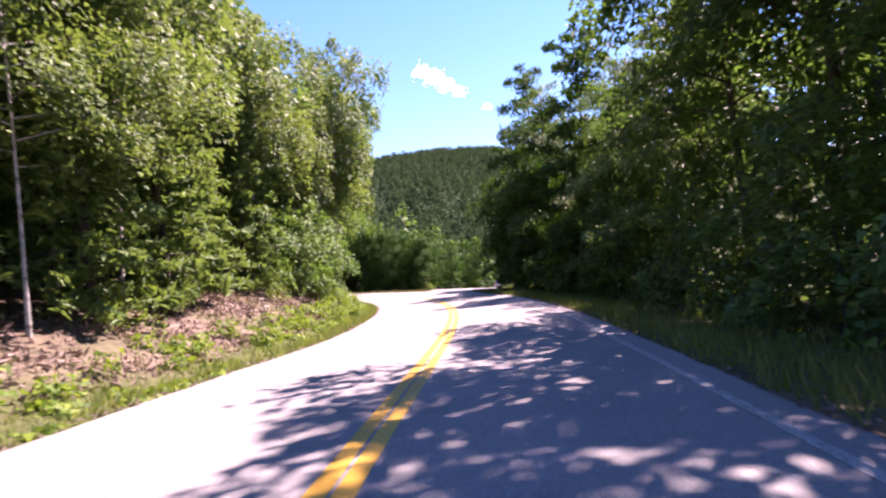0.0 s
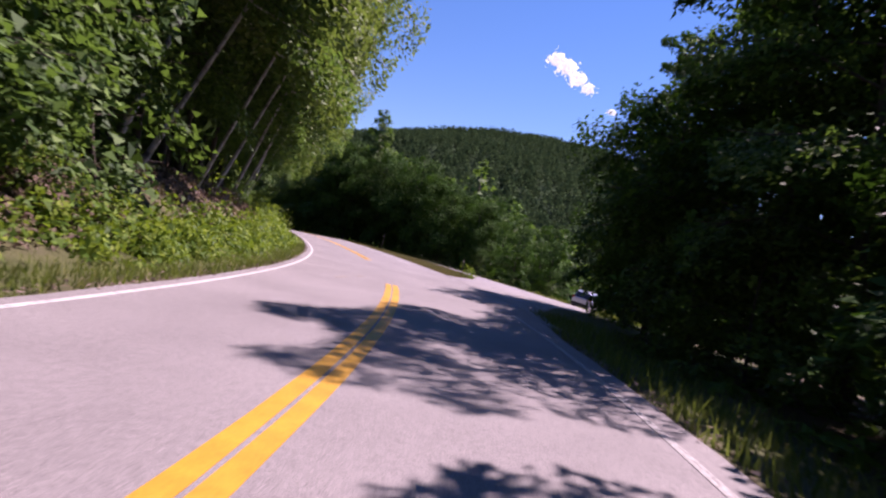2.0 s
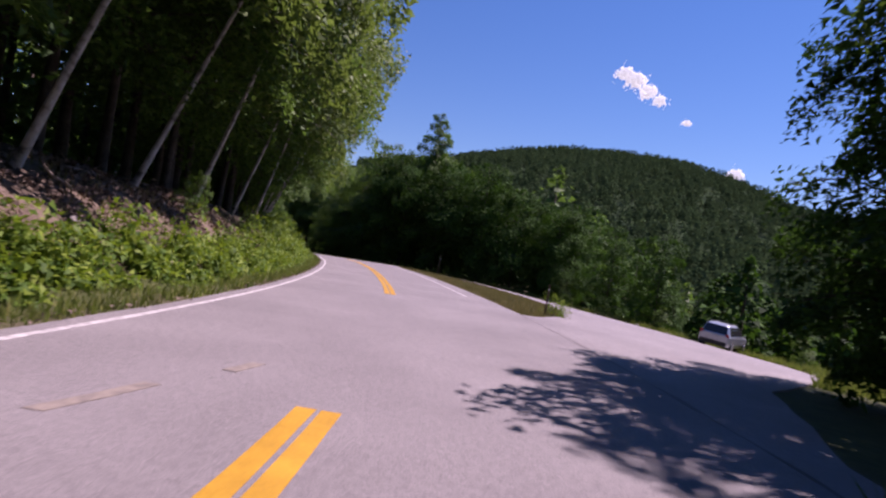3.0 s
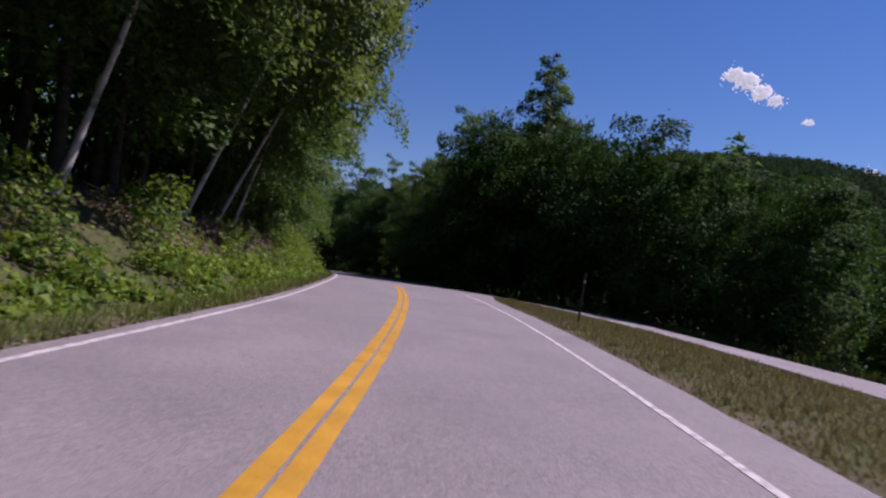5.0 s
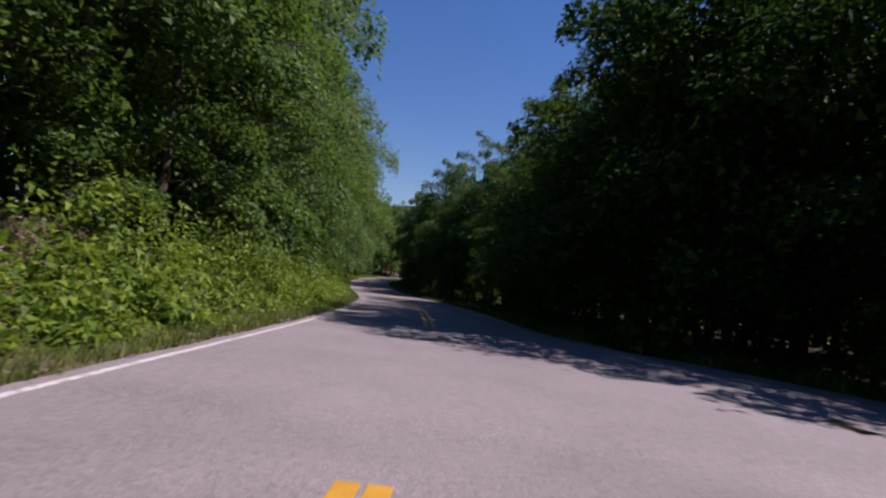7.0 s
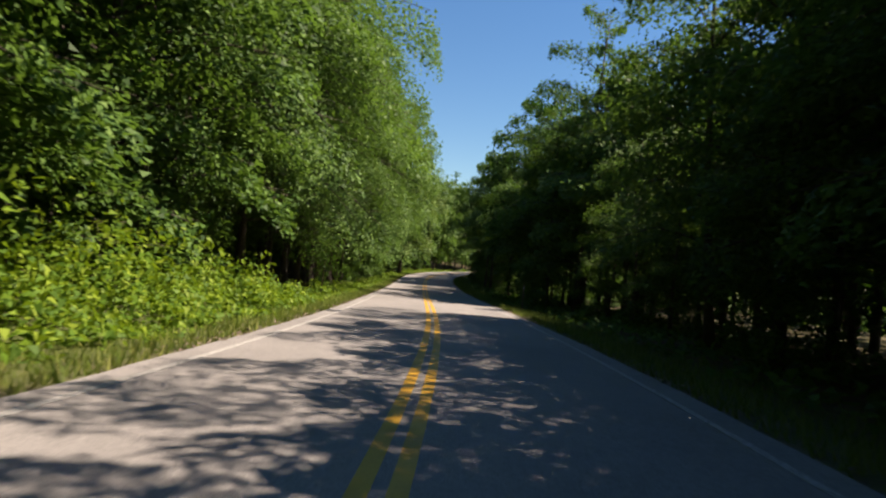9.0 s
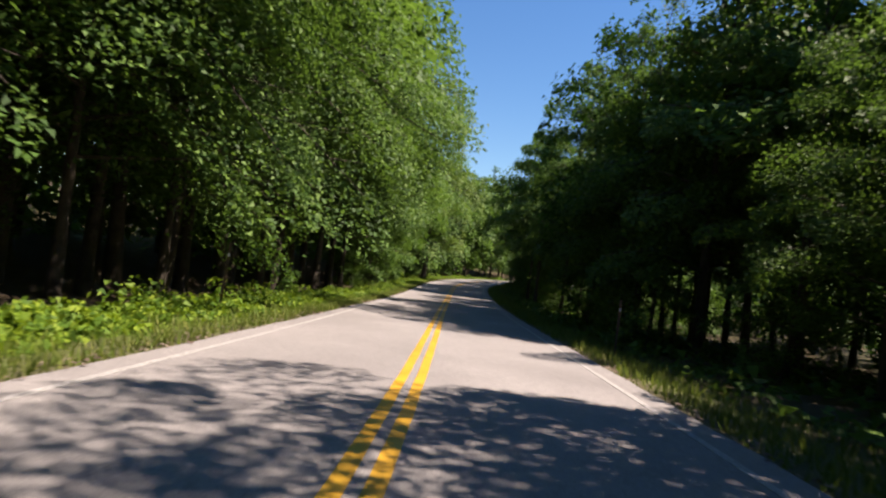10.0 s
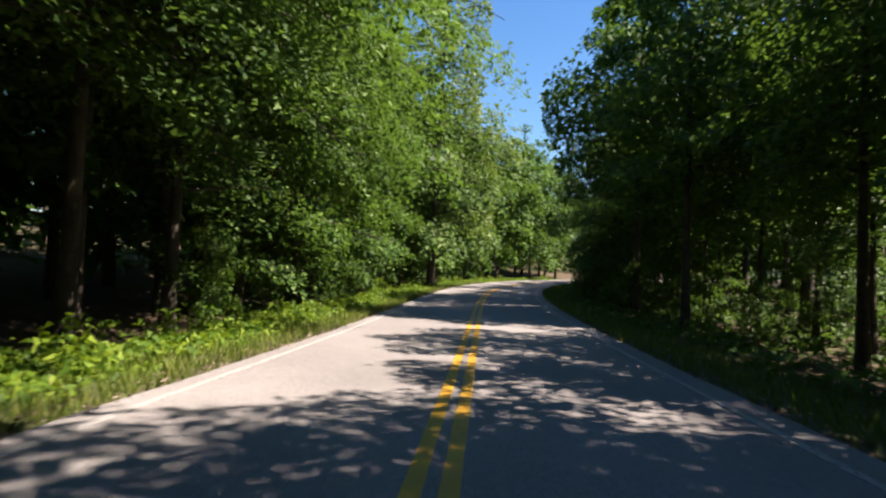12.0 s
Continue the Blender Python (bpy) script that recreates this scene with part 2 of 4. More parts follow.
def ground_z(s, off):
    s, off = np.asarray(s, float), np.asarray(off, float)
    bank = np.interp(s, [-30, -8, 2, 16, 24, 46, 58, 80, 92, 106, 116, 122, 140], [0.8, 1.4, 1.7, 1.9, 2.2, 2.3, 2.0, 2.1, 1.5, 0.8, 0.5, -0.2, -0.3])
    o = -off - 4.1
    left = bank * smooth(o / 4.8) + np.clip(o - 4.8, 0, 60) * 0.13 + 0.14 * wave(s, off) * smooth(o / 2.5)
    e = edge_r(s)
    r = off - e - 0.2
    plainr = -0.22 * smooth(r / 2.0) + 0.1 * wave(s, off) * smooth((r - 1) / 3)
    turn = -0.055 * np.clip(r, 0, 8) - 0.11 * np.clip(r - 8, 0, 16) - 0.3 * np.clip(r - 24, 0, 44)
    w = turnout(s)
    right = plainr * (1 - w) + turn * w - 0.25 * np.clip(r - 30, 0, 45) * (1 - w)
    z = np.where(off < -4.1, left, np.where(off > e + 0.2, right, 0.0)) - 0.03
    return np.where((off > -3.2) & (off < e - 0.08), -0.1, z) + rise(s)


def place(s, off, dz=0.0):
    x, y = at_road(s, off)
    return float(x), float(y), float(ground_z(s, off)) + dz


# ---- building ----
def mesh_of(name, verts, faces, mat, shade=False):
    me = bpy.data.meshes.new(name)
    verts, faces = np.asarray(verts, np.float32), faces
    if isinstance(faces, np.ndarray):
        k = faces.shape[1]
        me.vertices.add(len(verts))
        me.vertices.foreach_set("co", verts.ravel())
        me.loops.add(faces.size)
        me.loops.foreach_set("vertex_index", faces.astype(np.int32).ravel())
        me.polygons.add(len(faces))
        me.polygons.foreach_set("loop_start", np.arange(0, faces.size, k, dtype=np.int32))
        me.polygons.foreach_set("loop_total", np.full(len(faces), k, np.int32))
        me.update(calc_edges=True)
    else:
        me.from_pydata([tuple(map(float, v)) for v in verts], [], faces)
    me.materials.append(mat)
    me.polygons.foreach_set("use_smooth", np.full(len(me.polygons), shade, bool))
    me.validate()
    return me


def part(name, data, mat, parent, label=""):
    """One mesh object under a thing; data is a mesh, or a bmesh that is used up."""
    if isinstance(data, bmesh.types.BMesh):
        me = bpy.data.meshes.new(name)
        data.to_mesh(me)
        data.free()
        me.materials.append(mat)
        data = me
    ob = new(name, data)
    ob.parent = parent
    return tagged(ob, label)


class Tubes:
    """Tapered limbs gathered into one mesh."""

    def __init__(self, sides=6):
        self.v, self.f, self.n = [], [], sides

    def add(self, pts, radii, sides=None):
        pts = [Vector(p) for p in pts]
        base, n = len(self.v), sides or self.n
        for i, (p, r) in enumerate(zip(pts, radii)):
            d = (pts[min(i + 1, len(pts) - 1)] - pts[max(i - 1, 0)]).normalized()
            a = d.cross(Vector((0.3, 0.2, 1)) if abs(d.z) < 0.9 else Vector((1, 0, 0))).normalized()
            b = d.cross(a)
            for k in range(n):
                t = 2 * math.pi * k / n
                self.v.append(p + (a * math.cos(t) + b * math.sin(t)) * r)
            if i:
                o = base + (i - 1) * n
                for k in range(n):
                    self.f.append((o + k, o + (k + 1) % n, o + n + (k + 1) % n, o + n + k))
        o = base + (len(pts) - 1) * n
        self.f.append(tuple(o + k for k in range(n)))

    def mesh(self, name, mat):
        return mesh_of(name, [tuple(v) for v in self.v], self.f, mat, True)


def leaves(name, pos, rng, size, mat, up=0.8, out=None, slim=0.55, droop=0.2, plain_cut=False):
    """A leaf at every place: a pointed blade, folded along its middle."""
    n = len(pos)
    nrm = rng.normal(size=(n, 3)) * 0.42 + np.array([0, 0, up])
    if out is not None:
        nrm += out * 0.5
    nrm /= np.linalg.norm(nrm, axis=1, keepdims=True)
    a = np.cross(nrm, rng.normal(size=(n, 3)))
    a /= np.linalg.norm(a, axis=1, keepdims=True) + 1e-9
    b = np.cross(nrm, a)
    L = (size * rng.uniform(0.65, 1.35, n))[:, None]
    if plain_cut:
        v = np.stack([pos - a * L * 0.5 - b * L * slim * 0.55, pos - a * L * 0.3 + b * L * slim * 0.6, pos + a * L * 0.6 - np.array([0, 0, 1]) * L * droop], 1)
        return mesh_of(name, v.reshape(-1, 3), np.arange(3 * n).reshape(n, 3), mat)
    v = np.stack([pos - a * L * 0.5, pos + b * L * slim * 0.5 - nrm * L * 0.06, pos + a * L * 0.5 - np.array([0, 0, 1]) * L * droop, pos - b * L * slim * 0.5 - nrm * L * 0.06], 1)
    return mesh_of(name, v.reshape(-1, 3), np.arange(4 * n).reshape(n, 4), mat)


def broadleaf(rng, height, spread, base, count, size, mat=None, bark=None, lean=0.0, layered=0.25, name="broadleaf_tree", thick=None, core=0, limb_rate=1.0, plain_cut=False, cone=False, sag=0.0, twigs=True):
    """A tree with trunk, limbs and sprays of leaves."""
    mat, bark = mat or M_LEAF, bark or M_BARK
    root = new(name)
    tubes = Tubes(7)
    r0 = thick or height * 0.011
    bend = rng.normal(size=2) * 0.25
    k = 8
    spine = [Vector((bend[0] * (i / k) ** 2 + lean * i / k * height * 0.3, bend[1] * math.sin(i / k * 2.5), height * i / k)) for i in range(k + 1)]
    tubes.add(spine, [r0 * (1.25 if i == 0 else 1 - 0.9 * i / k) for i in range(k + 1)])
    fans = []
    limbs = int(12 + height * limb_rate)
    for j in range(limbs):
        u = base + (0.97 - base) * (j + rng.uniform(0, 0.8)) / limbs
        f = u * k
        i = min(int(f), k - 1)
        p = spine[i].lerp(spine[i + 1], f - i)
        rel = (u - base) / (1 - base)
        reach = spread * (0.35 + 1.3 * math.sin(math.pi * min(rel * 0.78 + 0.2, 1))) / 1.5 * rng.uniform(0.7, 1.25)
        if cone:
            reach = spread * ((1 - rel) ** 0.5 * min(1, 0.55 + rel * 2)) * rng.uniform(0.75, 1.2) + 0.35
        az = j * 2.4 + rng.uniform(-0.5, 0.5)
        rise = (0.08 + 0.85 * rel ** 1.6) * rng.uniform(0.6, 1.3)
        d = Vector((math.cos(az), math.sin(az), rise)).normalized()
        side = Vector((-math.sin(az), math.cos(az), rng.normal() * 0.12))
        mid = p + d * reach * 0.55 + Vector((0, 0, 0.07 * reach))
        end = p + d * reach + Vector((0, 0, -(0.1 + sag) * reach))
        tubes.add([p, mid, end], [r0 * 0.35 * (1 - 0.6 * rel), r0 * 0.2 * (1 - 0.6 * rel), 0.008], 5)
        for q in (0.4, 0.6, 0.8) if twigs else ():
            st = p.lerp(mid, q * 2) if q < 0.5 else mid.lerp(end, q * 2 - 1)
            for flank in (-1, 1):
                e2 = st + (d * 0.35 + side * flank * 0.4 + Vector((0, 0, -0.06))) * reach * rng.uniform(0.5, 1.0) * (1.25 - q)
                tubes.add([st, e2], [r0 * 0.08, 0.005], 3)
        fans.append((tuple(p), tuple(mid), tuple(end), tuple(side), reach))
    P, MID, END, SIDE = (np.array([f[i] for f in fans]) for i in range(4))
    R = np.array([f[4] for f in fans])
    w = R ** 1.6
    pick = rng.choice(len(fans), count, p=w / w.sum())
    t = (1.06 - 0.9 * rng.beta(1.1, 1.7, count))[:, None]
    axis_pos = np.where(t < 0.55, P[pick] + (MID - P)[pick] * t / 0.55, MID[pick] + (END - MID)[pick] * (t - 0.55) / 0.45)
    half = R[pick] * 0.44 * np.sqrt(np.clip(1.12 - t[:, 0], 0.02, 1)) * np.minimum(1, t[:, 0] * 1.8)
    # twigs: the leaves gather on short rays across the spray
    ray = rng.integers(-4, 5, count)
    lat = np.clip((ray + rng.normal(size=count) * 0.35) / 4.0, -1.15, 1.15) * half
    thick_z = R[pick] * layered * 0.42 + 0.04
    pos = axis_pos + SIDE[pick] * lat[:, None]
    pos[:, 2] += rng.normal(size=count) * thick_z - 0.18 * lat ** 2 / (R[pick] + 0.1) - 0.12 * (t[:, 0] ** 3) * R[pick]
    pos += rng.normal(size=(count, 3)) * 0.06 * size / 0.27
    out = axis_pos - P[pick]
    out[:, 2] = 0.2
    out /= np.linalg.norm(out, axis=1, keepdims=True) + 1e-6
    part("trunk", tubes.mesh("trunk", bark), bark, root)
    part("crown", leaves("crown", pos, rng, size, mat, out=out, slim=0.66, plain_cut=plain_cut), mat, root)
    if core:
        pk = rng.choice(len(fans), core, p=w / w.sum())
        inner = P[pk] + (END - P)[pk] * rng.uniform(0.02, 0.5, core)[:, None] + rng.normal(size=(core, 3)) * 0.12 * R[pk][:, None]
        part("inner_crown", leaves("inner_crown", inner, rng, size * 1.12, mat, up=0.35, slim=0.8, plain_cut=True), mat, root)
    return root


def conifer(rng, height, spread, count, size, name="spruce_tree", base=0.04, droop=0.25, gaps=1.0, power=0.85):
    """A spruce or pine: whorls of boughs with short needled twigs."""
    root = new(name)
    tubes = Tubes(7)
    r0 = height * 0.011
    tubes.add([(0, 0, 0), (0.05, 0, height * 0.5), (0, 0.04, height)], [r0 * 1.2, r0 * 0.6, 0.012])
    boughs = []
    n = int(height * 9 / gaps)
    for j in range(n):
        u = base + (1 - base) * (j / n)
        reach = spread * (1 - u) ** power * rng.uniform(0.65, 1.1) + 0.12
        az = j * 2.4 + rng.uniform(-0.6, 0.6)
        p = Vector((0, 0, height * u))
        e = p + Vector((math.cos(az) * reach, math.sin(az) * reach, reach * (rng.uniform(-0.1, 0.15) - droop * (1 - u))))
        mid = p.lerp(e, 0.5) + Vector((0, 0, 0.06 * reach))
        tubes.add([p, mid, e], [0.03 * (1 - u) + 0.008, 0.016, 0.005], 3)
        boughs.append((p, e, reach))
    w = np.array([b[2] for b in boughs])
    pick = rng.choice(len(boughs), count, p=w / w.sum())
    P, E = np.array([tuple(b[0]) for b in boughs])[pick], np.array([tuple(b[1]) for b in boughs])[pick]
    t = rng.uniform(0.12, 1.05, count) ** 0.75
    pos = P + (E - P) * t[:, None]
    side = np.stack([-(E - P)[:, 1], (E - P)[:, 0], 0 * t], 1)
    side /= np.linalg.norm(side, axis=1, keepdims=True) + 1e-6
    pos += side * (rng.normal(size=count) * 0.22 * w[pick] * (1.15 - t))[:, None] + rng.normal(size=(count, 3)) * [0.05, 0.05, 0.07]
    part("trunk", tubes.mesh("trunk", M_BARK), M_BARK, root)
    part("crown", leaves("crown", pos, rng, size, M_NEEDLE, up=0.9, slim=0.3, droop=0.35), M_NEEDLE, root)
    return root


def grow(proto, s, off, rng, scale=1.0, dz=-0.08, group="trees beside the road", tilt=0.0, turn=None):
    """Stands a copy of a tree at a place beside the road."""
    m = pose(*place(s, off, dz), rng.uniform(-2, 2), tilt + rng.uniform(-2, 2), rng.uniform(0, 360) if turn is None else turn)
    ob = copy_thing(proto, m @ Matrix.Diagonal((scale, scale, scale * rng.uniform(0.93, 1.07), 1)))
    return tagged(ob, group=group)


# ---- ground ----
def axis(lo, hi, step, far):
    fine = np.arange(lo, hi + 0.01, step)
    grow_out = np.cumsum(1.6 * 1.35 ** np.arange(22))
    grow_out = grow_out[grow_out < far]
    return np.concatenate([lo - grow_out[::-1], fine, hi + grow_out])


def build_ground():
    xs, ys = axis(-135, 42, 0.95, 4200), axis(-28, 232, 0.95, 4200)
    X, Y = np.meshgrid(xs, ys, indexing="ij")
    s, o = along(X, Y)
    z = ground_z(np.clip(s, -60, 290), np.clip(o, -75, 75))
    end = np.clip(np.maximum(s - 285, -55 - s) / 30, 0, 1)
    z = z * (1 - end) - 1.0 * end
    nx, ny = len(xs), len(ys)
    idx = np.arange(nx * ny).reshape(nx, ny)
    f = np.stack([idx[:-1, :-1], idx[1:, :-1], idx[1:, 1:], idx[:-1, 1:]], -1).reshape(-1, 4)
    me = mesh_of("ground", np.stack([X.ravel(), Y.ravel(), z], 1), f, M_GROUND, True)
    w = turnout(s)
    verge = smooth((-o - 3.0) / 0.4) * smooth((8.5 + o) / 2.5) + smooth((o - edge_r(s)) / 0.3) * smooth(((6.5 + 8 * w) - o) / 1.5)
    verge = np.maximum(verge, 0.3 * smooth((np.abs(o) - 14) / 6))
    soilband = smooth((-o - np.interp(s, [18, 24], [4.9, 5.5])) / 0.8) * smooth((9.6 + o) / 1.5)
    patch = np.interp(s, [-30, -12, -4, 18, 22, 28, 42, 46, 52, 59, 61, 63, 66, 69, 78, 82, 88, 94, 104, 110], [0.3, 0.6, 0.8, 0.7, 0.5, 0.9, 0.9, 0.3, 0.7, 0.1, 0.6, 0.5, 0.3, 0.9, 0.9, 0.2, 0.1, 0.3, 0.3, 0.0])
    soil = soilband * smooth((wave(s * 0.6, o * 0.9, 1.0) + 0.1 + patch) * patch * 1.1)
    gravel = smooth((-o - 3.15) / 0.1) * smooth((3.75 + o) / 0.4) * 0.5 + smooth((o - edge_r(s) + 0.1) / 0.1) * smooth((edge_r(s) + 0.6 - o) / 0.4) * 0.45
    cover = np.stack([np.clip(verge, 0, 1), np.clip(np.maximum(soil, gravel), 0, 1), 0 * s, 0 * s + 1], 1)
    me.attributes.new("cover", "FLOAT_COLOR", "POINT").data.foreach_set("color", cover.astype(np.float32).ravel())
    tagged(new("ground", me), "brown forest earth with grass verges and a bare soil bank", "ground", kind="structure")


build_ground()


def strip(name, mat, s0, s1, left, right, z, step=0.5, thick=0.06, wob=0.0):
    """A slab along the road; left and right are numbers or functions of s."""
    s = np.arange(s0, s1 + step * 0.5, step)
    a = np.array([left(v) if callable(left) else left for v in s]) + wob * wave(s, s * 0.37, 1.7)
    b = np.array([right(v) if callable(right) else right for v in s]) + wob * wave(s * 1.1, s * 0.53, 1.9)
    cols = 9
    rows = []
    for i in range(cols):
        o = a + (b - a) * i / (cols - 1)
        x, y = at_road(s, o)
        rows.append(np.stack([x, y, z(s, o) if callable(z) else z + rise(s)], 1))
    top = np.stack(rows, 1)
    n, m = len(s), cols
    v = np.concatenate([top.reshape(-1, 3), (top - [0, 0, thick]).reshape(-1, 3)])
    idx = np.arange(n * m).reshape(n, m)
    f = [np.stack([idx[:-1, :-1], idx[:-1, 1:], idx[1:, 1:], idx[1:, :-1]], -1).reshape(-1, 4)]
    k = n * m
    for e, flip in ((idx[:, 0], 1), (idx[:, -1], 0), (idx[0], 0), (idx[-1], 1)):
        q = np.stack([e[:-1], e[1:], e[1:] + k, e[:-1] + k], -1)
        f.append(q if not flip else q[:, ::-1])
    return mesh_of(name, v, np.concatenate(f), mat)


tagged(new("road", strip("road", M_ASPHALT, -58, 285, lambda v: float(edge_l(v)), lambda v: float(edge_r(v)), 0.0, thick=0.12, wob=0.035)),
       "weathered grey asphalt two-lane road surface", "road", kind="structure")


def turn_near(s):
    return float(np.interp(s, [21, 37.5, 38.2, 42, 48, 56, 68, 73, 75.5, 76.8, 77.6, 90], [3.9, 3.9, 4.9, 7.0, 9.2, 10.2, 10.1, 8.6, 6.7, 5.5, 3.9, 3.9]))


def turn_far(s):
    return float(np.interp(s, [20, 22, 25, 30, 36, 44, 50, 58, 64, 70, 76, 81, 85, 90], [4.1, 4.2, 4.8, 7.2, 13, 20, 23.5, 24, 20, 16.5, 14, 11.5, 8.2, 4.1]))


tagged(new("pavement", strip("pavement", M_ASPHALT_OLD, 20.5, 89.5, turn_near, turn_far, lambda s, o: ground_z(s, np.maximum(o, 4.29)) + 0.028, thick=0.08, wob=0.05)),
       "pale worn asphalt turnout behind a grass island", "pavement", kind="structure")


# ---- painted lines ----
def line_paint(name, s0, s1, off, width, mat, label):
    """A painted line; off is a row of places s and a row of the offs there."""
    def side(k):
        return lambda v: float(np.interp(v, *off)) + k * width / 2

    tagged(new(name, strip(name, mat, s0, s1, side(-1), side(1), 0.006, thick=0.004, wob=0.006)), label, "road marking", kind="structure")


for s0, s1, width, half, mid in ((-58, 24.0, 0.16, 0.1, ([0], [0.0])), (38.0, 75.0, 0.16, 0.1, ([38, 46, 60, 68, 75], [-0.05, -0.1, -0.1, -0.04, -0.02])),
                                 (88.0, 284, 0.135, 0.118, ([88], [0.01]))):
    for flank in (-1, 1):
        line_paint("yellow_line", s0, s1, (mid[0], [m + flank * half for m in mid[1]]), width, M_YELLOW, "solid yellow centre line painted on asphalt")
WHITE_L = ([50, 60, 68, 80, 95, 105, 125, 150], [-3.02, -3.02, -3.16, -3.16, -3.05, -2.9, -2.88, -2.98])
WHITE_R = ([20, 50, 58, 74, 92, 110], [3.12, 3.2, 3.2, 3.25, 3.18, 3.1])
line_paint("white_line", -58, 88, WHITE_L, 0.1, M_WHITE, "solid white edge line painted on asphalt")
line_paint("white_line", 88, 284, WHITE_L, 0.1, M_WHITE_WORN, "worn white edge line painted on asphalt")
line_paint("white_line", 43.0, 73.5, WHITE_R, 0.1, M_WHITE, "solid white edge line painted on asphalt")
for s0, s1 in ((-58, 21.5), (90.0, 284)):
    line_paint("white_line", s0, s1, WHITE_R, 0.1, M_WHITE_WORN, "worn white edge line painted on asphalt")
for s0, s1, o0, o1 in ((23.0, 23.9, -1.56, -1.32), (24.8, 25.4, -1.02, -0.88)):
    line_paint("faded_mark", s0, s1, ([s0, s1], [o0, o1]), 0.14, M_SCUFF, "pale faded smear of old paint on asphalt")


tagged(new("tar_seam", strip("tar_seam", M_TAR, 23.5, 37.6, 4.0, 4.035, 0.003, thick=0.003, wob=0.045)), "thin dark tar seam between road and turnout", "road marking", kind="structure")


# ---- the mountain and its woods ----
RIDGE_AZ = [-75, -40, -25, -14.9, -10.8, -5.9, -0.8, 4.4, 9.8, 15.1, 30, 60]
RIDGE_EL = [1.8, 4.2, 6.5, 8.5, 10.3, 11.5, 11.9, 11.7, 10.8, 9.5, 6.5, 3.8]


def hill_z(r, az):
    top = 820 * np.tan(np.radians(np.interp(az, RIDGE_AZ, RIDGE_EL)))
    u = np.clip((r - 130) / 690, 0, 1)
    z = -16 + (top + 16) * (0.35 * u + 0.65 * smooth(u))
    z = z + 9 * wave(r / 60, az / 3.0) * u * (1 - u) * 3 + 2.0 * wave(r / 14, az * 1.3) * np.minimum(u * 5, 1)
    return np.where(r > 820, top - (r - 820) * 0.35, z)


def build_mountain():
    az, r = np.linspace(-75, 60, 200), np.concatenate([np.linspace(130, 840, 90), np.linspace(870, 1500, 12)])
    A, R = np.meshgrid(az, r, indexing="ij")
    v = np.stack([R * np.sin(-np.radians(A)), 40 + R * np.cos(np.radians(A)), hill_z(R, A)], -1).reshape(-1, 3)
    idx = np.arange(A.size).reshape(A.shape)
    f = np.stack([idx[:-1, :-1], idx[:-1, 1:], idx[1:, 1:], idx[1:, :-1]], -1).reshape(-1, 4)[:, ::-1]
    tagged(new("mountain", mesh_of("mountain", v, f, M_HILL, True)), "rounded mountain covered with dark green woods", "mountain", kind="structure")
    rng = np.random.default_rng(5)
    n = 9500
    az = rng.uniform(-34, 24, n)
    r = np.concatenate([150 + 670 * rng.beta(1.3, 0.9, n - 1500), rng.uniform(770, 825, 1500)])
    k = 42
    h = rng.uniform(6, 12, n)
    cx, cy, cz = -r * np.sin(np.radians(az)), 40 + r * np.cos(np.radians(az)), hill_z(r, az)
    u = rng.uniform(0.1, 1, (n, k))
    peak = rng.uniform(0.8, 1.3, n)[:, None]
    wide = (h * 0.34)[:, None] * (1 - u ** (1.2 / peak)) ** 0.6 + 0.3
    a = rng.uniform(0, 2 * np.pi, (n, k))
    pos = np.stack([cx[:, None] + np.cos(a) * wide, cy[:, None] + np.sin(a) * wide, cz[:, None] + u * h[:, None]], -1).reshape(-1, 3)
    out = np.stack([np.cos(a), np.sin(a), 0 * a], -1).reshape(-1, 3)
    tagged(new("distant_woods", leaves("distant_woods", pos, rng, 1.35, M_FARLEAF, up=0.8, out=out * 2.2, slim=0.95, plain_cut=True)),
           "dense mixed woods covering the distant mountain side", "woods", kind="stuff")


build_mountain()

# ---- trees ----
rng = np.random.default_rng(11)
MAPLES = [broadleaf(np.random.default_rng(20 + i), h, w, b, n, 0.14, layered=0.11, core=1500, plain_cut=True) for i, (h, w, b, n) in
          enumerate(((13.5, 4.0, 0.1, 17000), (12.0, 3.6, 0.08, 15500), (15.0, 4.2, 0.16, 17500)))]
for ob in MAPLES:
    tagged(ob, "tall broadleaf tree with layered green leaf sprays", "tree")
HANGING = [broadleaf(np.random.default_rng(35 + i), 15.5, 6.0, 0.2, 27000, 0.108, layered=0.06, core=2000, sag=0.2, plain_cut=True) for i in range(2)]
CANOPY = [broadleaf(np.random.default_rng(37 + i), 15.5, 6.0, 0.22, 20000, 0.172, layered=0.09, core=2500, sag=0.18, plain_cut=True) for i in range(2)]
LOFTY = broadleaf(np.random.default_rng(39), 16.0, 6.0, 0.3, 30000, 0.138, layered=0.08, core=2000, sag=0.1, plain_cut=True)
tagged(LOFTY, "tall maple with a high crown over a dark wood", "tree")
for ob in CANOPY:
    tagged(ob, "tall maple with a spreading crown shading the bank", "tree")
for ob in HANGING:
    tagged(ob, "tall maple with long layered boughs hanging over the verge", "tree")
OAKS = [broadleaf(np.random.default_rng(30 + i), h, w, 0.08, 8800, 0.23, M_LEAF_OAK, layered=0.2, core=1100, plain_cut=True) for i, (h, w) in enumerate(((13.5, 4.4), (12.0, 4.0)))]
for ob in OAKS:
    tagged(ob, "dense dark green broadleaf tree with a rounded crown", "tree")
TALL = [broadleaf(np.random.default_rng(40 + i), 16.0, 4.4, 0.33, 8000, 0.26, layered=0.14, thick=0.17, core=900, plain_cut=True) for i in range(2)]
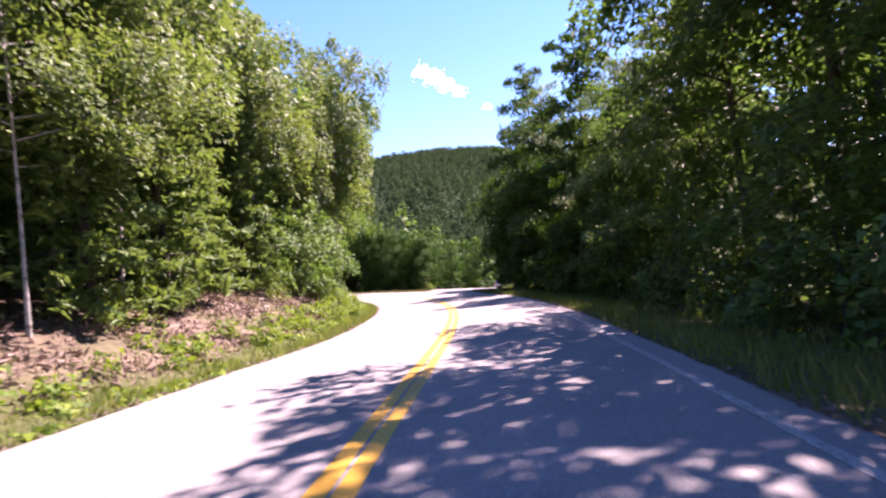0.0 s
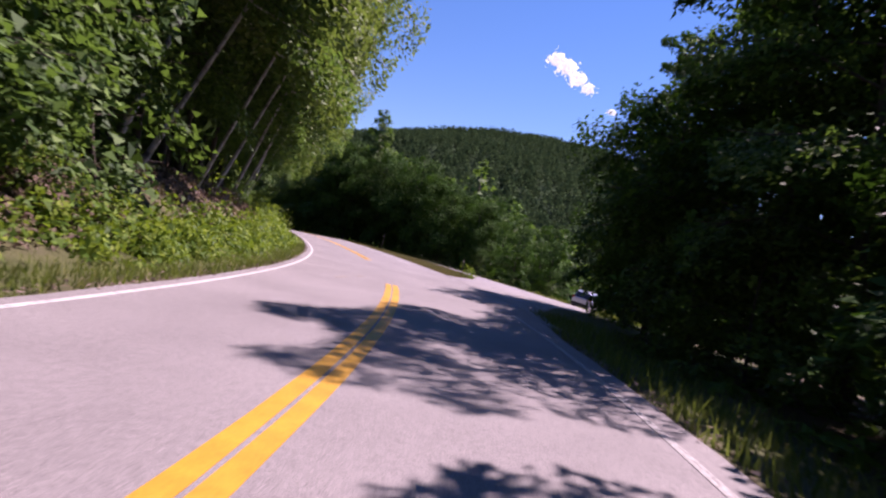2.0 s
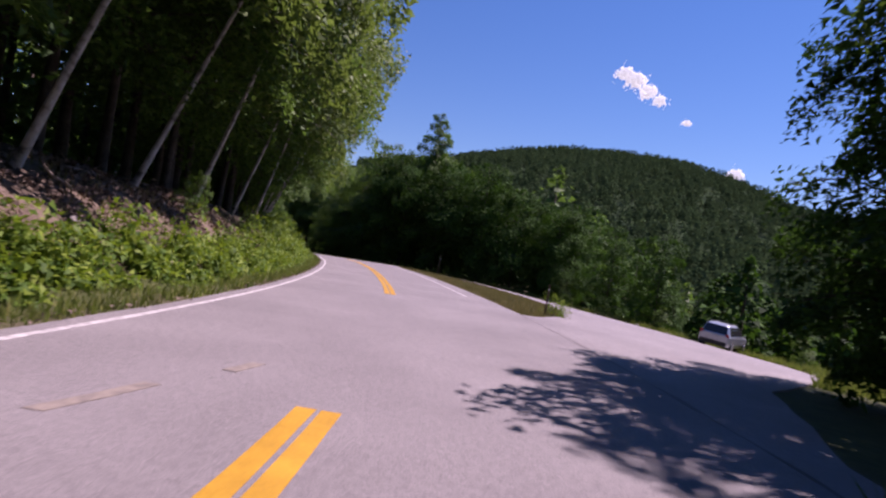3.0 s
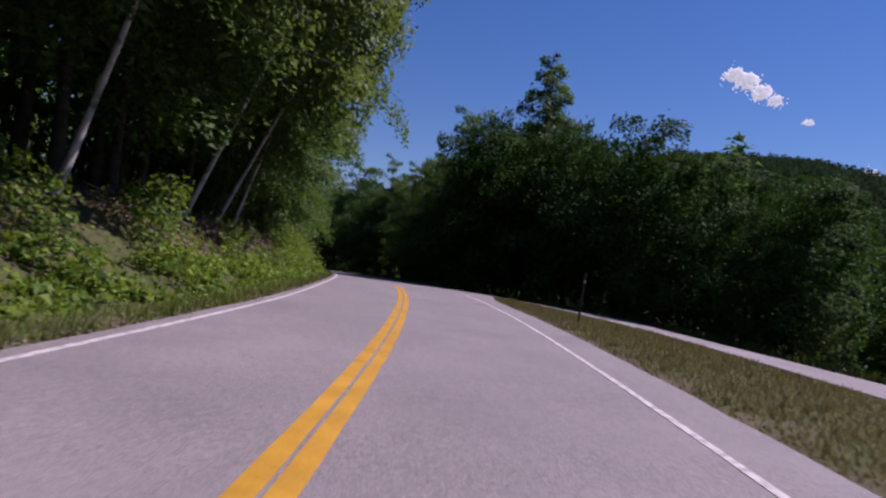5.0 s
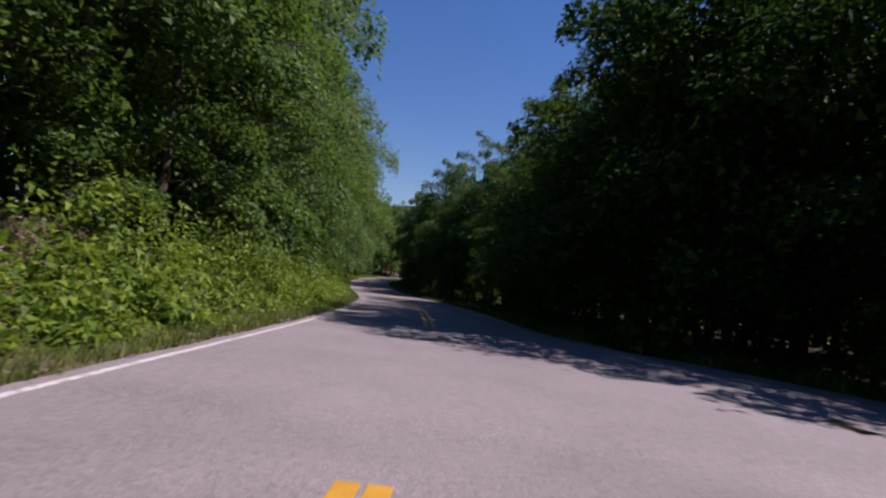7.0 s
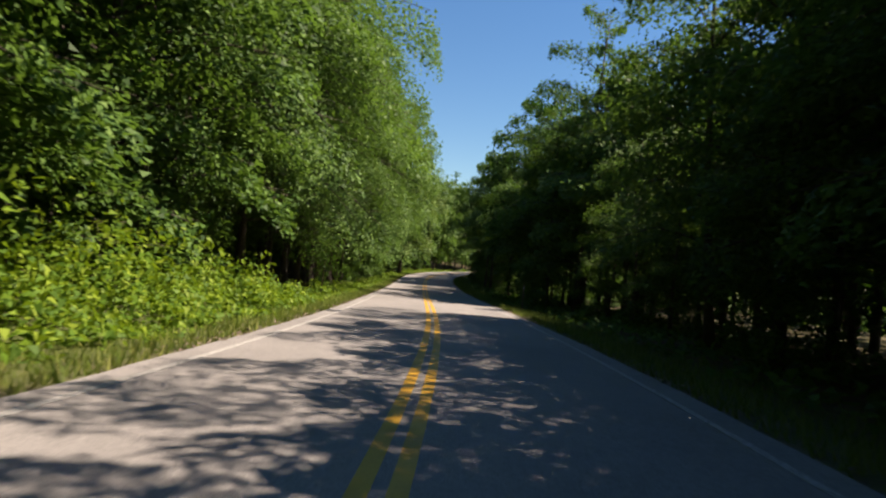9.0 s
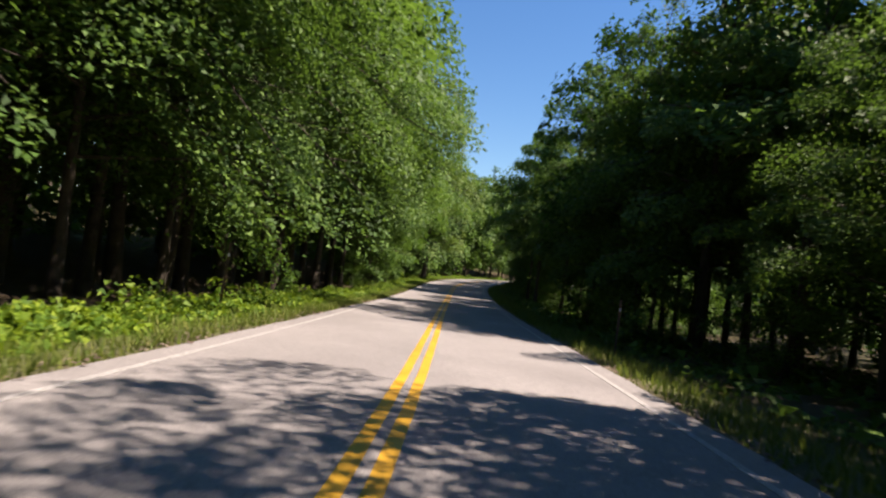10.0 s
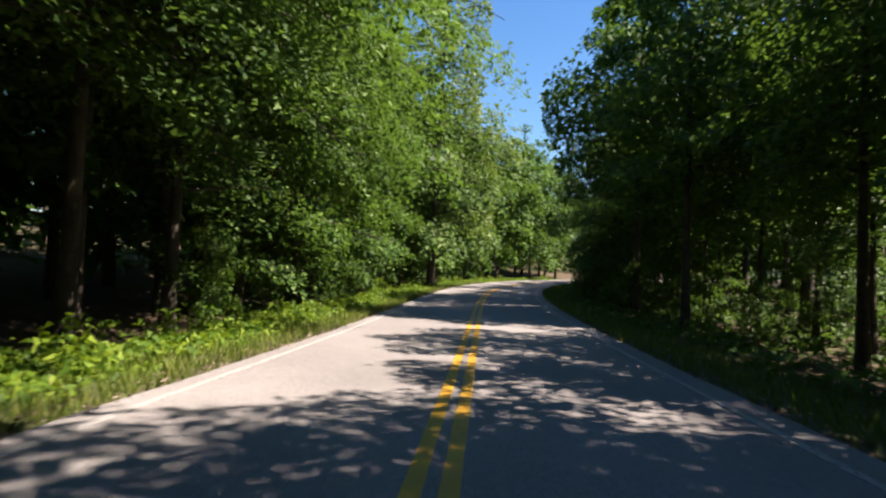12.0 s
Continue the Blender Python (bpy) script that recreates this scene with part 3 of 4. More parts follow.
BACK = [broadleaf(np.random.default_rng(50 + i), 14.5, 4.2, 0.14, 3900, 0.34, layered=0.16, core=420, plain_cut=True, twigs=False) for i in range(2)]
for ob in BACK:
    tagged(ob, "tall broadleaf tree in the second row of the wood", "tree")
for ob in TALL:
    tagged(ob, "tall broadleaf tree with a bare dark trunk", "tree")
BIRCHES = [broadleaf(np.random.default_rng(60 + i), 14.5, 3.7, 0.4, 12500, 0.2, M_LEAF_BIRCH, M_BIRCH, lean=0.05, layered=0.3, name="birch_tree", thick=0.085, core=400, plain_cut=True) for i in range(2)]
for ob in BIRCHES:
    tagged(ob, "slender white-barked birch leaning over the bank", "tree")
SPRUCES = [conifer(np.random.default_rng(80 + i), 11.0, 2.3, 6500, 0.36) for i in range(2)]
for ob in SPRUCES:
    tagged(ob, "dense green spruce with boughs to the ground", "tree")
HEMLOCK = tagged(broadleaf(np.random.default_rng(92), 14.0, 3.5, 0.06, 19000, 0.16, M_LEAF_OAK, layered=0.09, core=1800, limb_rate=1.7, plain_cut=True, cone=True, name="hemlock_tree"),
                 "dark green hemlock with layered boughs beside the turnout", "tree")
PINE = tagged(broadleaf(np.random.default_rng(90), 21.6, 4.4, 0.08, 22000, 0.25, layered=0.22, core=1800, limb_rate=2.0, plain_cut=True, cone=True),
              "tall full tree with a broad pointed green crown", "tree")
POPLAR = tagged(broadleaf(np.random.default_rng(95), 25.0, 4.8, 0.12, 15000, 0.27, M_LEAF_BIRCH, layered=0.3, core=1500, plain_cut=True), "tall slender grey-green tree standing above the wood", "tree")
SAPLINGS = [broadleaf(np.random.default_rng(100 + i), 4.6, 1.9, 0.03, 2700, 0.17, layered=0.2, name="sapling", core=160, plain_cut=True) for i in range(2)]
for ob in SAPLINGS:
    tagged(ob, "leafy green sapling at the wood's edge", "sapling")
SHRUBS = [broadleaf(np.random.default_rng(120 + i), 1.7, 1.25, 0.02, 1100, 0.14, M_HERB, layered=0.35, name="shrub") for i in range(2)]
for ob in SHRUBS:
    tagged(ob, "bright green leafy roadside shrub", "shrub")


def any_of(some):
    return some[int(rng.integers(0, len(some)))]


LEFT, RIGHT = "trees on the bank", "trees of the roadside wood"
# the bank's side
rng = np.random.default_rng(12)
for s in np.arange(-14, 232, 4.1):
    o = -8.9 + rng.uniform(-0.7, 0.7)
    if s < 9:
        grow(any_of(SPRUCES), s, o + 0.3, rng, rng.uniform(0.8, 1.05), group=LEFT)
        grow(any_of(BIRCHES), s + 2, o - 1.8, rng, rng.uniform(0.95, 1.05), group=LEFT)
    elif s < 22:
        grow(any_of(BIRCHES), s, o, rng, rng.uniform(0.85, 1.0), group=LEFT)
    elif s < 77:
        grow(any_of(CANOPY), s + 2, o - 1.4, rng, rng.uniform(1.0, 1.15), group=LEFT)
    elif 118 < s < 162:
        grow(LOFTY if 140 < s < 156 else any_of(HANGING), s, o - (0.2 if s > 140 else 1.2), rng, rng.uniform(1.1, 1.25), group=LEFT)
        grow(LOFTY if s < 156 else any_of(CANOPY), s + 2.1, o - 1.6, rng, rng.uniform(1.3, 1.42) if s < 140 else rng.uniform(1.15, 1.3), group=LEFT)
    elif 98 < s:
        grow(any_of(MAPLES if s < 175 else BACK), s, o + (-0.3 if s < 119 else 0.4), rng, rng.uniform(1.28, 1.42) if s < 119 else rng.uniform(1.15, 1.35), group=LEFT)
    else:
        grow(any_of(MAPLES), s, o + 0.2, rng, rng.uniform(1.15, 1.35), group=LEFT)
    grow(any_of(TALL if 20 < s < 77 else BACK), s + 2, -13.5 + rng.uniform(-1, 1), rng, rng.uniform(1.15, 1.4), group=LEFT)
rng = np.random.default_rng(13)
for s, tilt in ((22.5, 14), (26.5, 19), (31.5, 17), (38.0, 18), (43.5, 16), (51.0, 18), (58.5, 15), (66.0, 19), (71.5, 21), (75.5, 17)):
    grow(any_of(BIRCHES), s, -8.0 + rng.uniform(-0.4, 0.3), rng, rng.uniform(1.0, 1.15), group=LEFT, tilt=tilt, turn=math.degrees(float(np.interp(s, S_AX, L_TH))) + rng.uniform(-8, 8))
for s in np.concatenate([np.arange(7, 24, 3.4), np.arange(84, 100, 8.0), np.arange(103, 122, 3.8), np.arange(162, 210, 4)]):
    grow(any_of(SAPLINGS), s + rng.uniform(-1, 1), -7.9 + rng.uniform(-0.6, 0.6), rng, rng.uniform(0.55, 1.0) * (1.4 if 102 < s < 123 else 1.0), group="saplings on the bank")
for s in np.arange(40, 76, 7.3):
    grow(any_of(SAPLINGS), s, -6.8 + rng.uniform(-0.4, 0.4), rng, rng.uniform(0.2, 0.36), group="saplings on the bank")
for s, k in ((142, 0.3), (159, 0.6)):
    grow(any_of(SAPLINGS), s, -7.6, rng, k, group="saplings on the bank")
for s in (127.0, 132.0):
    grow(any_of(HANGING), s, -9.0, rng, 0.95, group=LEFT)
grow(POPLAR, 186, -4.8, rng, 1.0, group=LEFT)
for s, k in ((-8.2, 0.55), (-5.2, 0.6)):
    grow(any_of(BIRCHES), s, -7.6, rng, k, group=LEFT)
for s in (11, 14, 17, 20):
    grow(any_of(SAPLINGS), s, -7.0 + rng.uniform(-0.3, 0.3), rng, rng.uniform(1.0, 1.4), group="saplings on the bank")
# the far side
rng = np.random.default_rng(14)
for s, o, k in ((-10, 9.4, 1.2), (-5.5, 9.0, 1.2), (-1.8, 8.6, 1.0)):
    grow(any_of(TALL), s, o, rng, k * 0.85, group=RIGHT)
for s, o, k in ((-14, 11.5, 1.2), (-7.5, 10.5, 0.85), (1.5, 9.0, 0.75),
                (4, 9.0, 0.68), (6.5, 9.0, 0.7), (8.6, 8.5, 0.95), (11.4, 9.8, 0.72), (17.6, 8.8, 0.85), (23.5, 9.0, 0.66), (26.8, 9.4, 0.7), (31.4, 11.0, 0.66), (30.6, 13.0, 0.66),
                (6, 12, 0.8), (16, 12, 0.85), (21, 11.5, 0.9), (25, 11.5, 0.75), (13, 12, 0.7)):
    grow(any_of(MAPLES if s < 19 else OAKS), s, o, rng, k * (1 if s < 19 else 1.05), group=RIGHT)
rng = np.random.default_rng(15)
for s in np.arange(92, 236, 4.2):
    if not 120 < s < 131 and not 157 < s < 162 and not 166 < s < 170:
        k = float(np.interp(s, [92, 96, 100, 103, 106, 118, 131, 135.5, 137.5, 144, 145.5, 147.5, 149, 156, 164], [1.0, 0.98, 0.98, 0.98, 1.0, 1.0, 1.2, 1.15, 0.84, 0.84, 0.88, 0.84, 0.78, 0.78, 1.0]))
        grow(any_of(TALL if 149 < s < 178 or (rng.random() < 0.2 and not 130 < s < 149) else MAPLES[::2]), s, float(np.interp(s, [90, 92, 102, 106, 140, 146, 158, 164, 174, 178], [7.8, 7.8, 7.8, 8.6, 8.6, 8.4, 8.4, 7.4, 7.4, 8.6])) + rng.uniform(-0.5, 0.5), rng, k * rng.uniform(0.93, 1.05), group=RIGHT)
    if not 146 < s < 171:
        grow(any_of(TALL if 98 < s < 180 else BACK), s + 2, 13.4 + rng.uniform(-1.0, 1.2), rng, rng.uniform(0.85, 1.0) * (0.6 if 115 < s < 126 else 1.0), group=RIGHT)
rng = np.random.default_rng(16)
for s in np.arange(136, 172, 3.6):
    grow(any_of(TALL), s, 9.9 + rng.uniform(-0.5, 0.5), rng, rng.uniform(0.6, 0.68), group=RIGHT)
for s in np.arange(96, 147, 5.2):
    grow(any_of(OAKS), s, 17.0 + rng.uniform(-0.8, 0.8), rng, rng.uniform(0.9, 1.05), group=RIGHT)
for s, o in ((10, 15.5), (-2, 18), (6, 19), (-10, 16)):
    grow(any_of(OAKS), s, o, rng, rng.uniform(1.05, 1.15), group=RIGHT)
rng = np.random.default_rng(17)
for s in np.arange(7, 29, 3.9):
    grow(any_of(TALL + BACK), s + 2, 13 + rng.uniform(-1, 1), rng, rng.uniform(0.75, 0.9), group=RIGHT)
for s in np.concatenate([np.arange(-11, 25, 2.6), np.array([94, 103, 112, 133, 138]), np.arange(172, 215, 4.5)]):
    grow(any_of(SAPLINGS), s, 7.0 + rng.uniform(-0.3, 0.9), rng, rng.uniform(0.55, 0.95) * (1.3 if s < 6 else 1.0), group="saplings of the roadside wood")
rng = np.random.default_rng(18)
grow(HEMLOCK, 11.7, 8.2, rng, 1.08, group=RIGHT)
grow(HEMLOCK, 20.0, 9.0, rng, 1.13, group=RIGHT)
grow(HEMLOCK, 30.9, 10.9, rng, 0.92, group=RIGHT)
for s in (95, 99.5, 103.5, 107.5, 111, 114.5, 118, 131.5, 135, 139, 143):
    grow(any_of(TALL), s, 10.9 + rng.uniform(-0.3, 0.3), rng, float(np.interp(s, [104, 107, 118, 131, 135, 139], [0.9, 0.8, 0.8, 0.95, 0.95, 0.85])), group=RIGHT)
grow(OAKS[0], 145.0, 9.4, rng, 1.2, group=RIGHT)
for s in (121.5, 125.5, 129.0):
    grow(any_of(MAPLES), s, 9.3, rng, 0.62, group=RIGHT)
for s in np.arange(147.5, 177, 2.2):
    grow(any_of(SAPLINGS), s, 10.6 + rng.uniform(-2.0, 2.6), rng, rng.uniform(0.35, 0.7), group="saplings of the roadside wood")
grow(TALL[0], 164, 11.5, rng, 1.25, group=RIGHT)
for s, o, k in ((149, 13, 0.8), (151, 16, 1.0), (153, 13.5, 0.9), (154.5, 18, 1.2), (157, 14.5, 0.9), (158.5, 18.5, 1.2), (161, 15, 0.9), (163, 19, 1.1), (165, 14.5, 0.8), (168, 17, 1.1), (156, 22, 1.4), (162, 23, 1.4), (150, 21, 1.3), (168, 22, 1.3)):
    grow(any_of(SAPLINGS), s, o, rng, k, group="saplings of the roadside wood")
# round the turnout
rng = np.random.default_rng(19)
grow(PINE, 89.5, 11.6, rng, 1.0, group="trees behind the turnout")
for s, o, h in ((84.5, 11.5, 12.2), (88, 8.6, 12.8), (80, 17.5, 10.2), (86, 17, 12.4), (93, 16, 14.7), (97, 21, 14.5), (76, 20, 8.2), (90, 23, 11.7), (73, 22, 7.6), (69, 23.5, 7),
                (82, 22, 9.8), (77, 24, 9), (86, 28, 10.8), (81, 15.5, 11), (77, 17.5, 8.7), (91, 7.6, 12.8), (95, 13, 13.5), (72.5, 20, 7.2), (65, 25.5, 6.2), (85, 14.5, 10.6), (87, 13.5, 11)):
    i = int(rng.integers(0, 2))
    grow(OAKS[i], s + rng.uniform(-0.4, 0.4), o, rng, (h + (0.6 if s > 82 else 1.9)) / (13.5, 12.0)[i], group="trees behind the turnout")
for s, o in ((78, 15.5), (74, 17.4), (81, 14.6), (70, 19.5), (66, 21.5), (85, 10.8), (62, 24), (89.5, 6.8), (58, 27), (52, 27), (46, 25), (40, 20)):
    grow(any_of(SAPLINGS), s, o, rng, rng.uniform(0.5, 0.8) if s > 68 else rng.uniform(0.3, 0.5), group="saplings behind the turnout")
for ob in MAPLES + HANGING + CANOPY + [LOFTY] + OAKS + TALL + BACK + BIRCHES + SPRUCES + [HEMLOCK, PINE, POPLAR] + SAPLINGS:
    for o in (*ob.children_recursive, ob):
        bpy.data.objects.remove(o)


def build_backwoods():
    """The wood behind the first rows: trunks and crowns, too many to count."""
    rng = np.random.default_rng(33)
    spots = []
    for s in np.arange(-30, 250, 4.6):
        spots += [(s, -19, 15), (s + 2, -25, 16), (s, -33, 17), (s + 1, -44, 18)]
        if s < 20 or s > 92:
            spots += [] if 146 < s < 172 else [(s, 18, 15), (s + 2, 24, 15)]
            spots += [(s, 32, 15), (s + 1, 42, 14), (s + 2, 54, 14), (s + 3, 66, 14)]
    for a in np.arange(-40, 41, 5.0):
        spots += [(262 + abs(a) * 0.1, a, 16), (272, a + 2, 17)]
    spots += [(s, o, 13) for s in range(82, 94, 4) for o in (30, 36, 42)] + [(s, o, 9) for s in range(22, 84, 4) for o in (41, 46, 51.5, 57, 63, 69.5, 77)]
    spots += [(s, o, 6.5) for s in range(24, 84, 4) for o in (30, 35.5)]
    tubes, pos, out = Tubes(5), ([], []), ([], [])
    for s, o, h in spots:
        slope = int(20 < s < 93 and o > 0)
        loose = 2.8 if slope and o > 37 else 1.6
        s, o, h = s + rng.uniform(-loose, loose), o + rng.uniform(-loose, loose), h * rng.uniform(0.75, 1.2)
        x, y = at_road(s, o)
        z = float(ground_z(s, o)) - 0.2
        tubes.add([(x, y, z), (x + rng.normal() * 0.2, y, z + h * 0.5), (x, y + rng.normal() * 0.3, z + h * 0.95)], [0.2, 0.13, 0.03])
        n = 430 if slope else 200
        u = rng.uniform(0.02 if s < 92 or o < 0 or o > 40 else 0.22, 1, n)
        wide = h * 0.27 * np.sin(np.pi * np.clip(u * 0.8 + 0.16, 0, 1)) * rng.uniform(0.3, 1.1, n)
        a = rng.uniform(0, 2 * np.pi, n)
        lump = 1 + 0.35 * np.sin(a * 3 + u * 9 + s)
        pos[slope].append(np.stack([x + np.cos(a) * wide * lump, y + np.sin(a) * wide * lump, z + u * h], 1))
        out[slope].append(np.stack([np.cos(a), np.sin(a), 0.3 + 0 * a], 1))
    tagged(new("wood_trunks", tubes.mesh("wood_trunks", M_BARK)), "dark trunks standing deep in the wood", "woods", kind="stuff")
    tagged(new("wood_foliage", leaves("wood_foliage", np.concatenate(pos[0]), rng, 1.0, M_LEAF, out=np.concatenate(out[0]), slim=0.7, plain_cut=True)),
           "dense green foliage deep in the wood", "woods", kind="stuff")
    tagged(new("slope_foliage", leaves("slope_foliage", np.concatenate(pos[1]), rng, 0.62, M_LEAF_OAK, out=np.concatenate(out[1]), slim=0.7, plain_cut=True)),
           "dark green foliage of the wood below the turnout", "woods", kind="stuff")


build_backwoods()


# ---- verges ----
def build_herbs():
    """Tall weeds along the foot of the bank."""
    rng = np.random.default_rng(51)
    n = 6000
    s = rng.uniform(-15, 225, n)
    dens = np.interp(s, [-24, -8, 0, 12, 20, 66, 69, 77, 80, 90, 128, 136, 225], [0.5, 0.3, 0.26, 0.4, 0.85, 0.85, 0.5, 0.5, 1, 1.0, 1.0, 0.8, 0.7])
    clump = np.clip(0.5 + 0.75 * wave(s * 1.7, s * 0.6 + 2.0), 0, 1)
    ragged = np.clip(0.5 + 1.3 * wave(s * 3.3 + 5.0, s * 1.9), 0.12, 1.1)
    keep = rng.random(n) < dens * np.where(s < 78, ragged, 0.45 + 0.6 * clump)
    s, clump = s[keep], clump[keep]
    n = len(s)
    wide = np.interp(s, [-24, 20, 64, 69, 78, 84, 95, 112, 118, 135, 225], [2.4, 1.5, 1.6, 1.3, 1.7, 2.6, 3.4, 3.3, 2.6, 1.9, 1.9])
    off = -(4.25 + wide * rng.beta(1.1, 1.3, n))
    tall = np.interp(s, [-24, 0, 20, 60, 85, 95, 116, 121, 225], [0.45, 0.4, 0.75, 0.85, 0.85, 1.05, 0.95, 0.32, 0.32])
    h = (0.7 + 0.5 * clump) * tall * rng.uniform(0.35, 1.2, n) * np.where(rng.random(n) < 0.16, 1.75, 0.92) * (0.35 + 0.65 * smooth((-off - 4.2) / 1.1)) * np.clip(0.85 + 1.1 * wave(s * 2.3, off * 1.9), 0.3, 1.7)
    k = 64
    u = rng.uniform(0.05, 1.0, (n, k)) ** 0.8
    r = (0.16 + 0.16 * h)[:, None] * (0.5 + 0.5 * np.sin(np.pi * np.clip(u, 0, 0.95)))
    lean = rng.normal(size=(n, 1, 2)) * 0.14
    x, y = at_road(s, off)
    z = ground_z(s, off)
    dev = rng.normal(size=(n, k, 2)) * r[..., None]
    pos = np.stack([x[:, None] + dev[..., 0] + lean[..., 0] * u, y[:, None] + dev[..., 1] + lean[..., 1] * u, z[:, None] + u * h[:, None]], -1).reshape(-1, 3)
    out = np.concatenate([dev.reshape(-1, 2), np.zeros((n * k, 1))], 1)
    out /= np.linalg.norm(out, axis=1, keepdims=True) + 1e-6
    tagged(new("roadside_weeds", leaves("roadside_weeds", pos, rng, 0.125, M_HERB, up=0.75, out=out, slim=0.6, droop=0.3, plain_cut=True)),
           "thick bright green leafy weeds along the road's bank", "weeds", kind="stuff")


build_herbs()


def build_undergrowth():
    """Low leafy plants on the floor of the wood."""
    rng = np.random.default_rng(57)
    n = 17000
    s = np.where(rng.random(n) < 0.25, rng.uniform(-12, 21, n), rng.uniform(91, 182, n))
    off = 5.6 + 9.5 * rng.beta(1.1, 1.5, n)
    keep = wave(s * 1.1, off * 1.3) > -0.45
    s, off = s[keep], off[keep]
    x, y = at_road(s, off)
    z = ground_z(s, off) + rng.uniform(0.02, 0.5, len(s)) * np.clip(0.5 + wave(s * 2, off * 2), 0.15, 1)
    tagged(new("undergrowth", leaves("undergrowth", np.stack([x, y, z], 1), rng, 0.26, M_LEAF, up=0.9, slim=0.7, plain_cut=True)),
           "low green leafy plants on the shaded wood floor", "undergrowth", kind="stuff")


build_undergrowth()


def build_litter():
    """Dead leaves and fine brush on the bare bank."""
    rng = np.random.default_rng(55)
    n = 26000
    s = np.concatenate([rng.uniform(-20, 20, n // 2), rng.uniform(24, 48, n // 4), rng.uniform(60, 84, n - n // 2 - n // 4)])
    off = -rng.uniform(4.9, 9.2, n)
    keep = wave(s * 1.3, off * 1.5) > -0.35
    s, off = s[keep], off[keep]
    x, y = at_road(s, off)
    heap = np.clip(wave(s * 2.1, off * 2.3), 0, 1) * 0.35
    z = ground_z(s, off) + rng.uniform(0, 1, len(s)) ** 2 * (0.08 + heap)
    tagged(new("bank_litter", leaves("bank_litter", np.stack([x, y, z], 1), rng, 0.22, M_DEAD, up=0.5, slim=0.3, droop=0.1)),
           "pinkish brown dead leaves and twigs on the bank", "leaf litter", kind="stuff")


build_litter()


def build_edge_litter():
    """Dead leaves and grit lying along the pavement's edges."""
    rng = np.random.default_rng(58)
    n = 9000
    s = rng.uniform(-20, 190, n)
    left = rng.random(n) < 0.6
    off = np.where(left, edge_l(s) + 0.08 - 0.5 * rng.beta(1, 1.6, n), edge_r(s) - 0.05 + 0.45 * rng.beta(1, 1.6, n))
    keep = (wave(s * 0.8, s * 0.31) > -0.25) & (left | (s < 20) | (s > 92))
    s, off = s[keep], off[keep]
    x, y = at_road(s, off)
    z = rise(s) + 0.012 + rng.uniform(0, 0.03, len(s))
    tagged(new("edge_litter", leaves("edge_litter", np.stack([x, y, z], 1), rng, 0.075, M_DEAD, up=1.5, slim=0.5, droop=0.05, plain_cut=True)),
           "brown dead leaves and grit along the road's edge", "leaf litter", kind="stuff")


build_edge_litter()


def grass(name, label, spots, tall, mat, rng, width=0.012, taper=1.0):
    """Blades of grass at rows of s, off."""
    s, off = spots
    n = len(s)
    x, y = at_road(s, off)
    p = np.stack([x, y, ground_z(s, off) - 0.02], 1)
    a = rng.uniform(0, 2 * np.pi, n)
    h = tall * rng.uniform(0.4, 1.3, n) * taper * (1 + 0.45 * wave(s * 2.3, off * 2.9))
    side = np.stack([np.cos(a), np.sin(a), 0 * a], 1) * (width * rng.uniform(0.7, 1.6, n))[:, None]
    lean = rng.normal(size=(n, 3)) * 0.3 * h[:, None]
    lean[:, 2] = h
    v = np.stack([p - side, p + side, p + side * 0.5 + lean * 0.6, p + lean], 1).reshape(-1, 3)
    tagged(new(name, mesh_of(name, v, np.arange(4 * n).reshape(n, 4), mat)), label, "grass", kind="stuff")


rng = np.random.default_rng(61)
n = 46000
ss = rng.uniform(-24, 200, n)
grass("verge_grass", "short green and tan grass along the road's edge", (ss, edge_l(ss) - 0.1 - 1.5 * rng.beta(1, 1.8, n)), 0.2, M_GRASS, rng)
n = 11000
ss = np.concatenate([rng.uniform(-14, 20, n // 3), rng.uniform(23, 48, n // 4), rng.uniform(60, 82, n - n // 3 - n // 4)])
oo = -(5.2 + 3.0 * rng.random(n))
keep = wave(ss * 1.6, oo * 1.9) > 0.05
ss, oo = ss[keep], oo[keep]
grass("bank_grass", "sparse dry grass tufts on the soil bank", (ss, oo), 0.26, M_DRY, rng, 0.014)
n = 36000
ss = np.concatenate([rng.uniform(-24, 24, n // 3), rng.uniform(88, 205, n - n // 3)])
grass("roadside_grass", "shaded green grass between the road and the wood", (ss, edge_r(ss) + 0.1 + 3.0 * rng.beta(1, 1.4, n)), 0.24, M_GRASS, rng)
n = 42000
ss = rng.uniform(37.8, 76.6, n)
lo, hi = edge_r(ss) + 0.05, np.array([turn_near(v) for v in ss])
ff = rng.random(n)
grass("island_grass", "short dry olive grass on the island", (ss, lo + (hi - lo) * ff), 0.15, M_DRY, rng,
      taper=np.minimum(1, 0.25 + np.minimum(np.minimum(ff, 1 - ff) * (hi - lo) / 0.9, np.minimum(ss - 37.8, 76.6 - ss) / 2)))
n = 16000
ss = rng.uniform(33, 92, n)
grass("turnout_grass", "long green grass behind the turnout", (ss, np.array([turn_far(v) for v in ss]) + 0.1 + 3.0 * rng.beta(1, 1.5, n)), 0.4, M_GRASS, rng, 0.02)

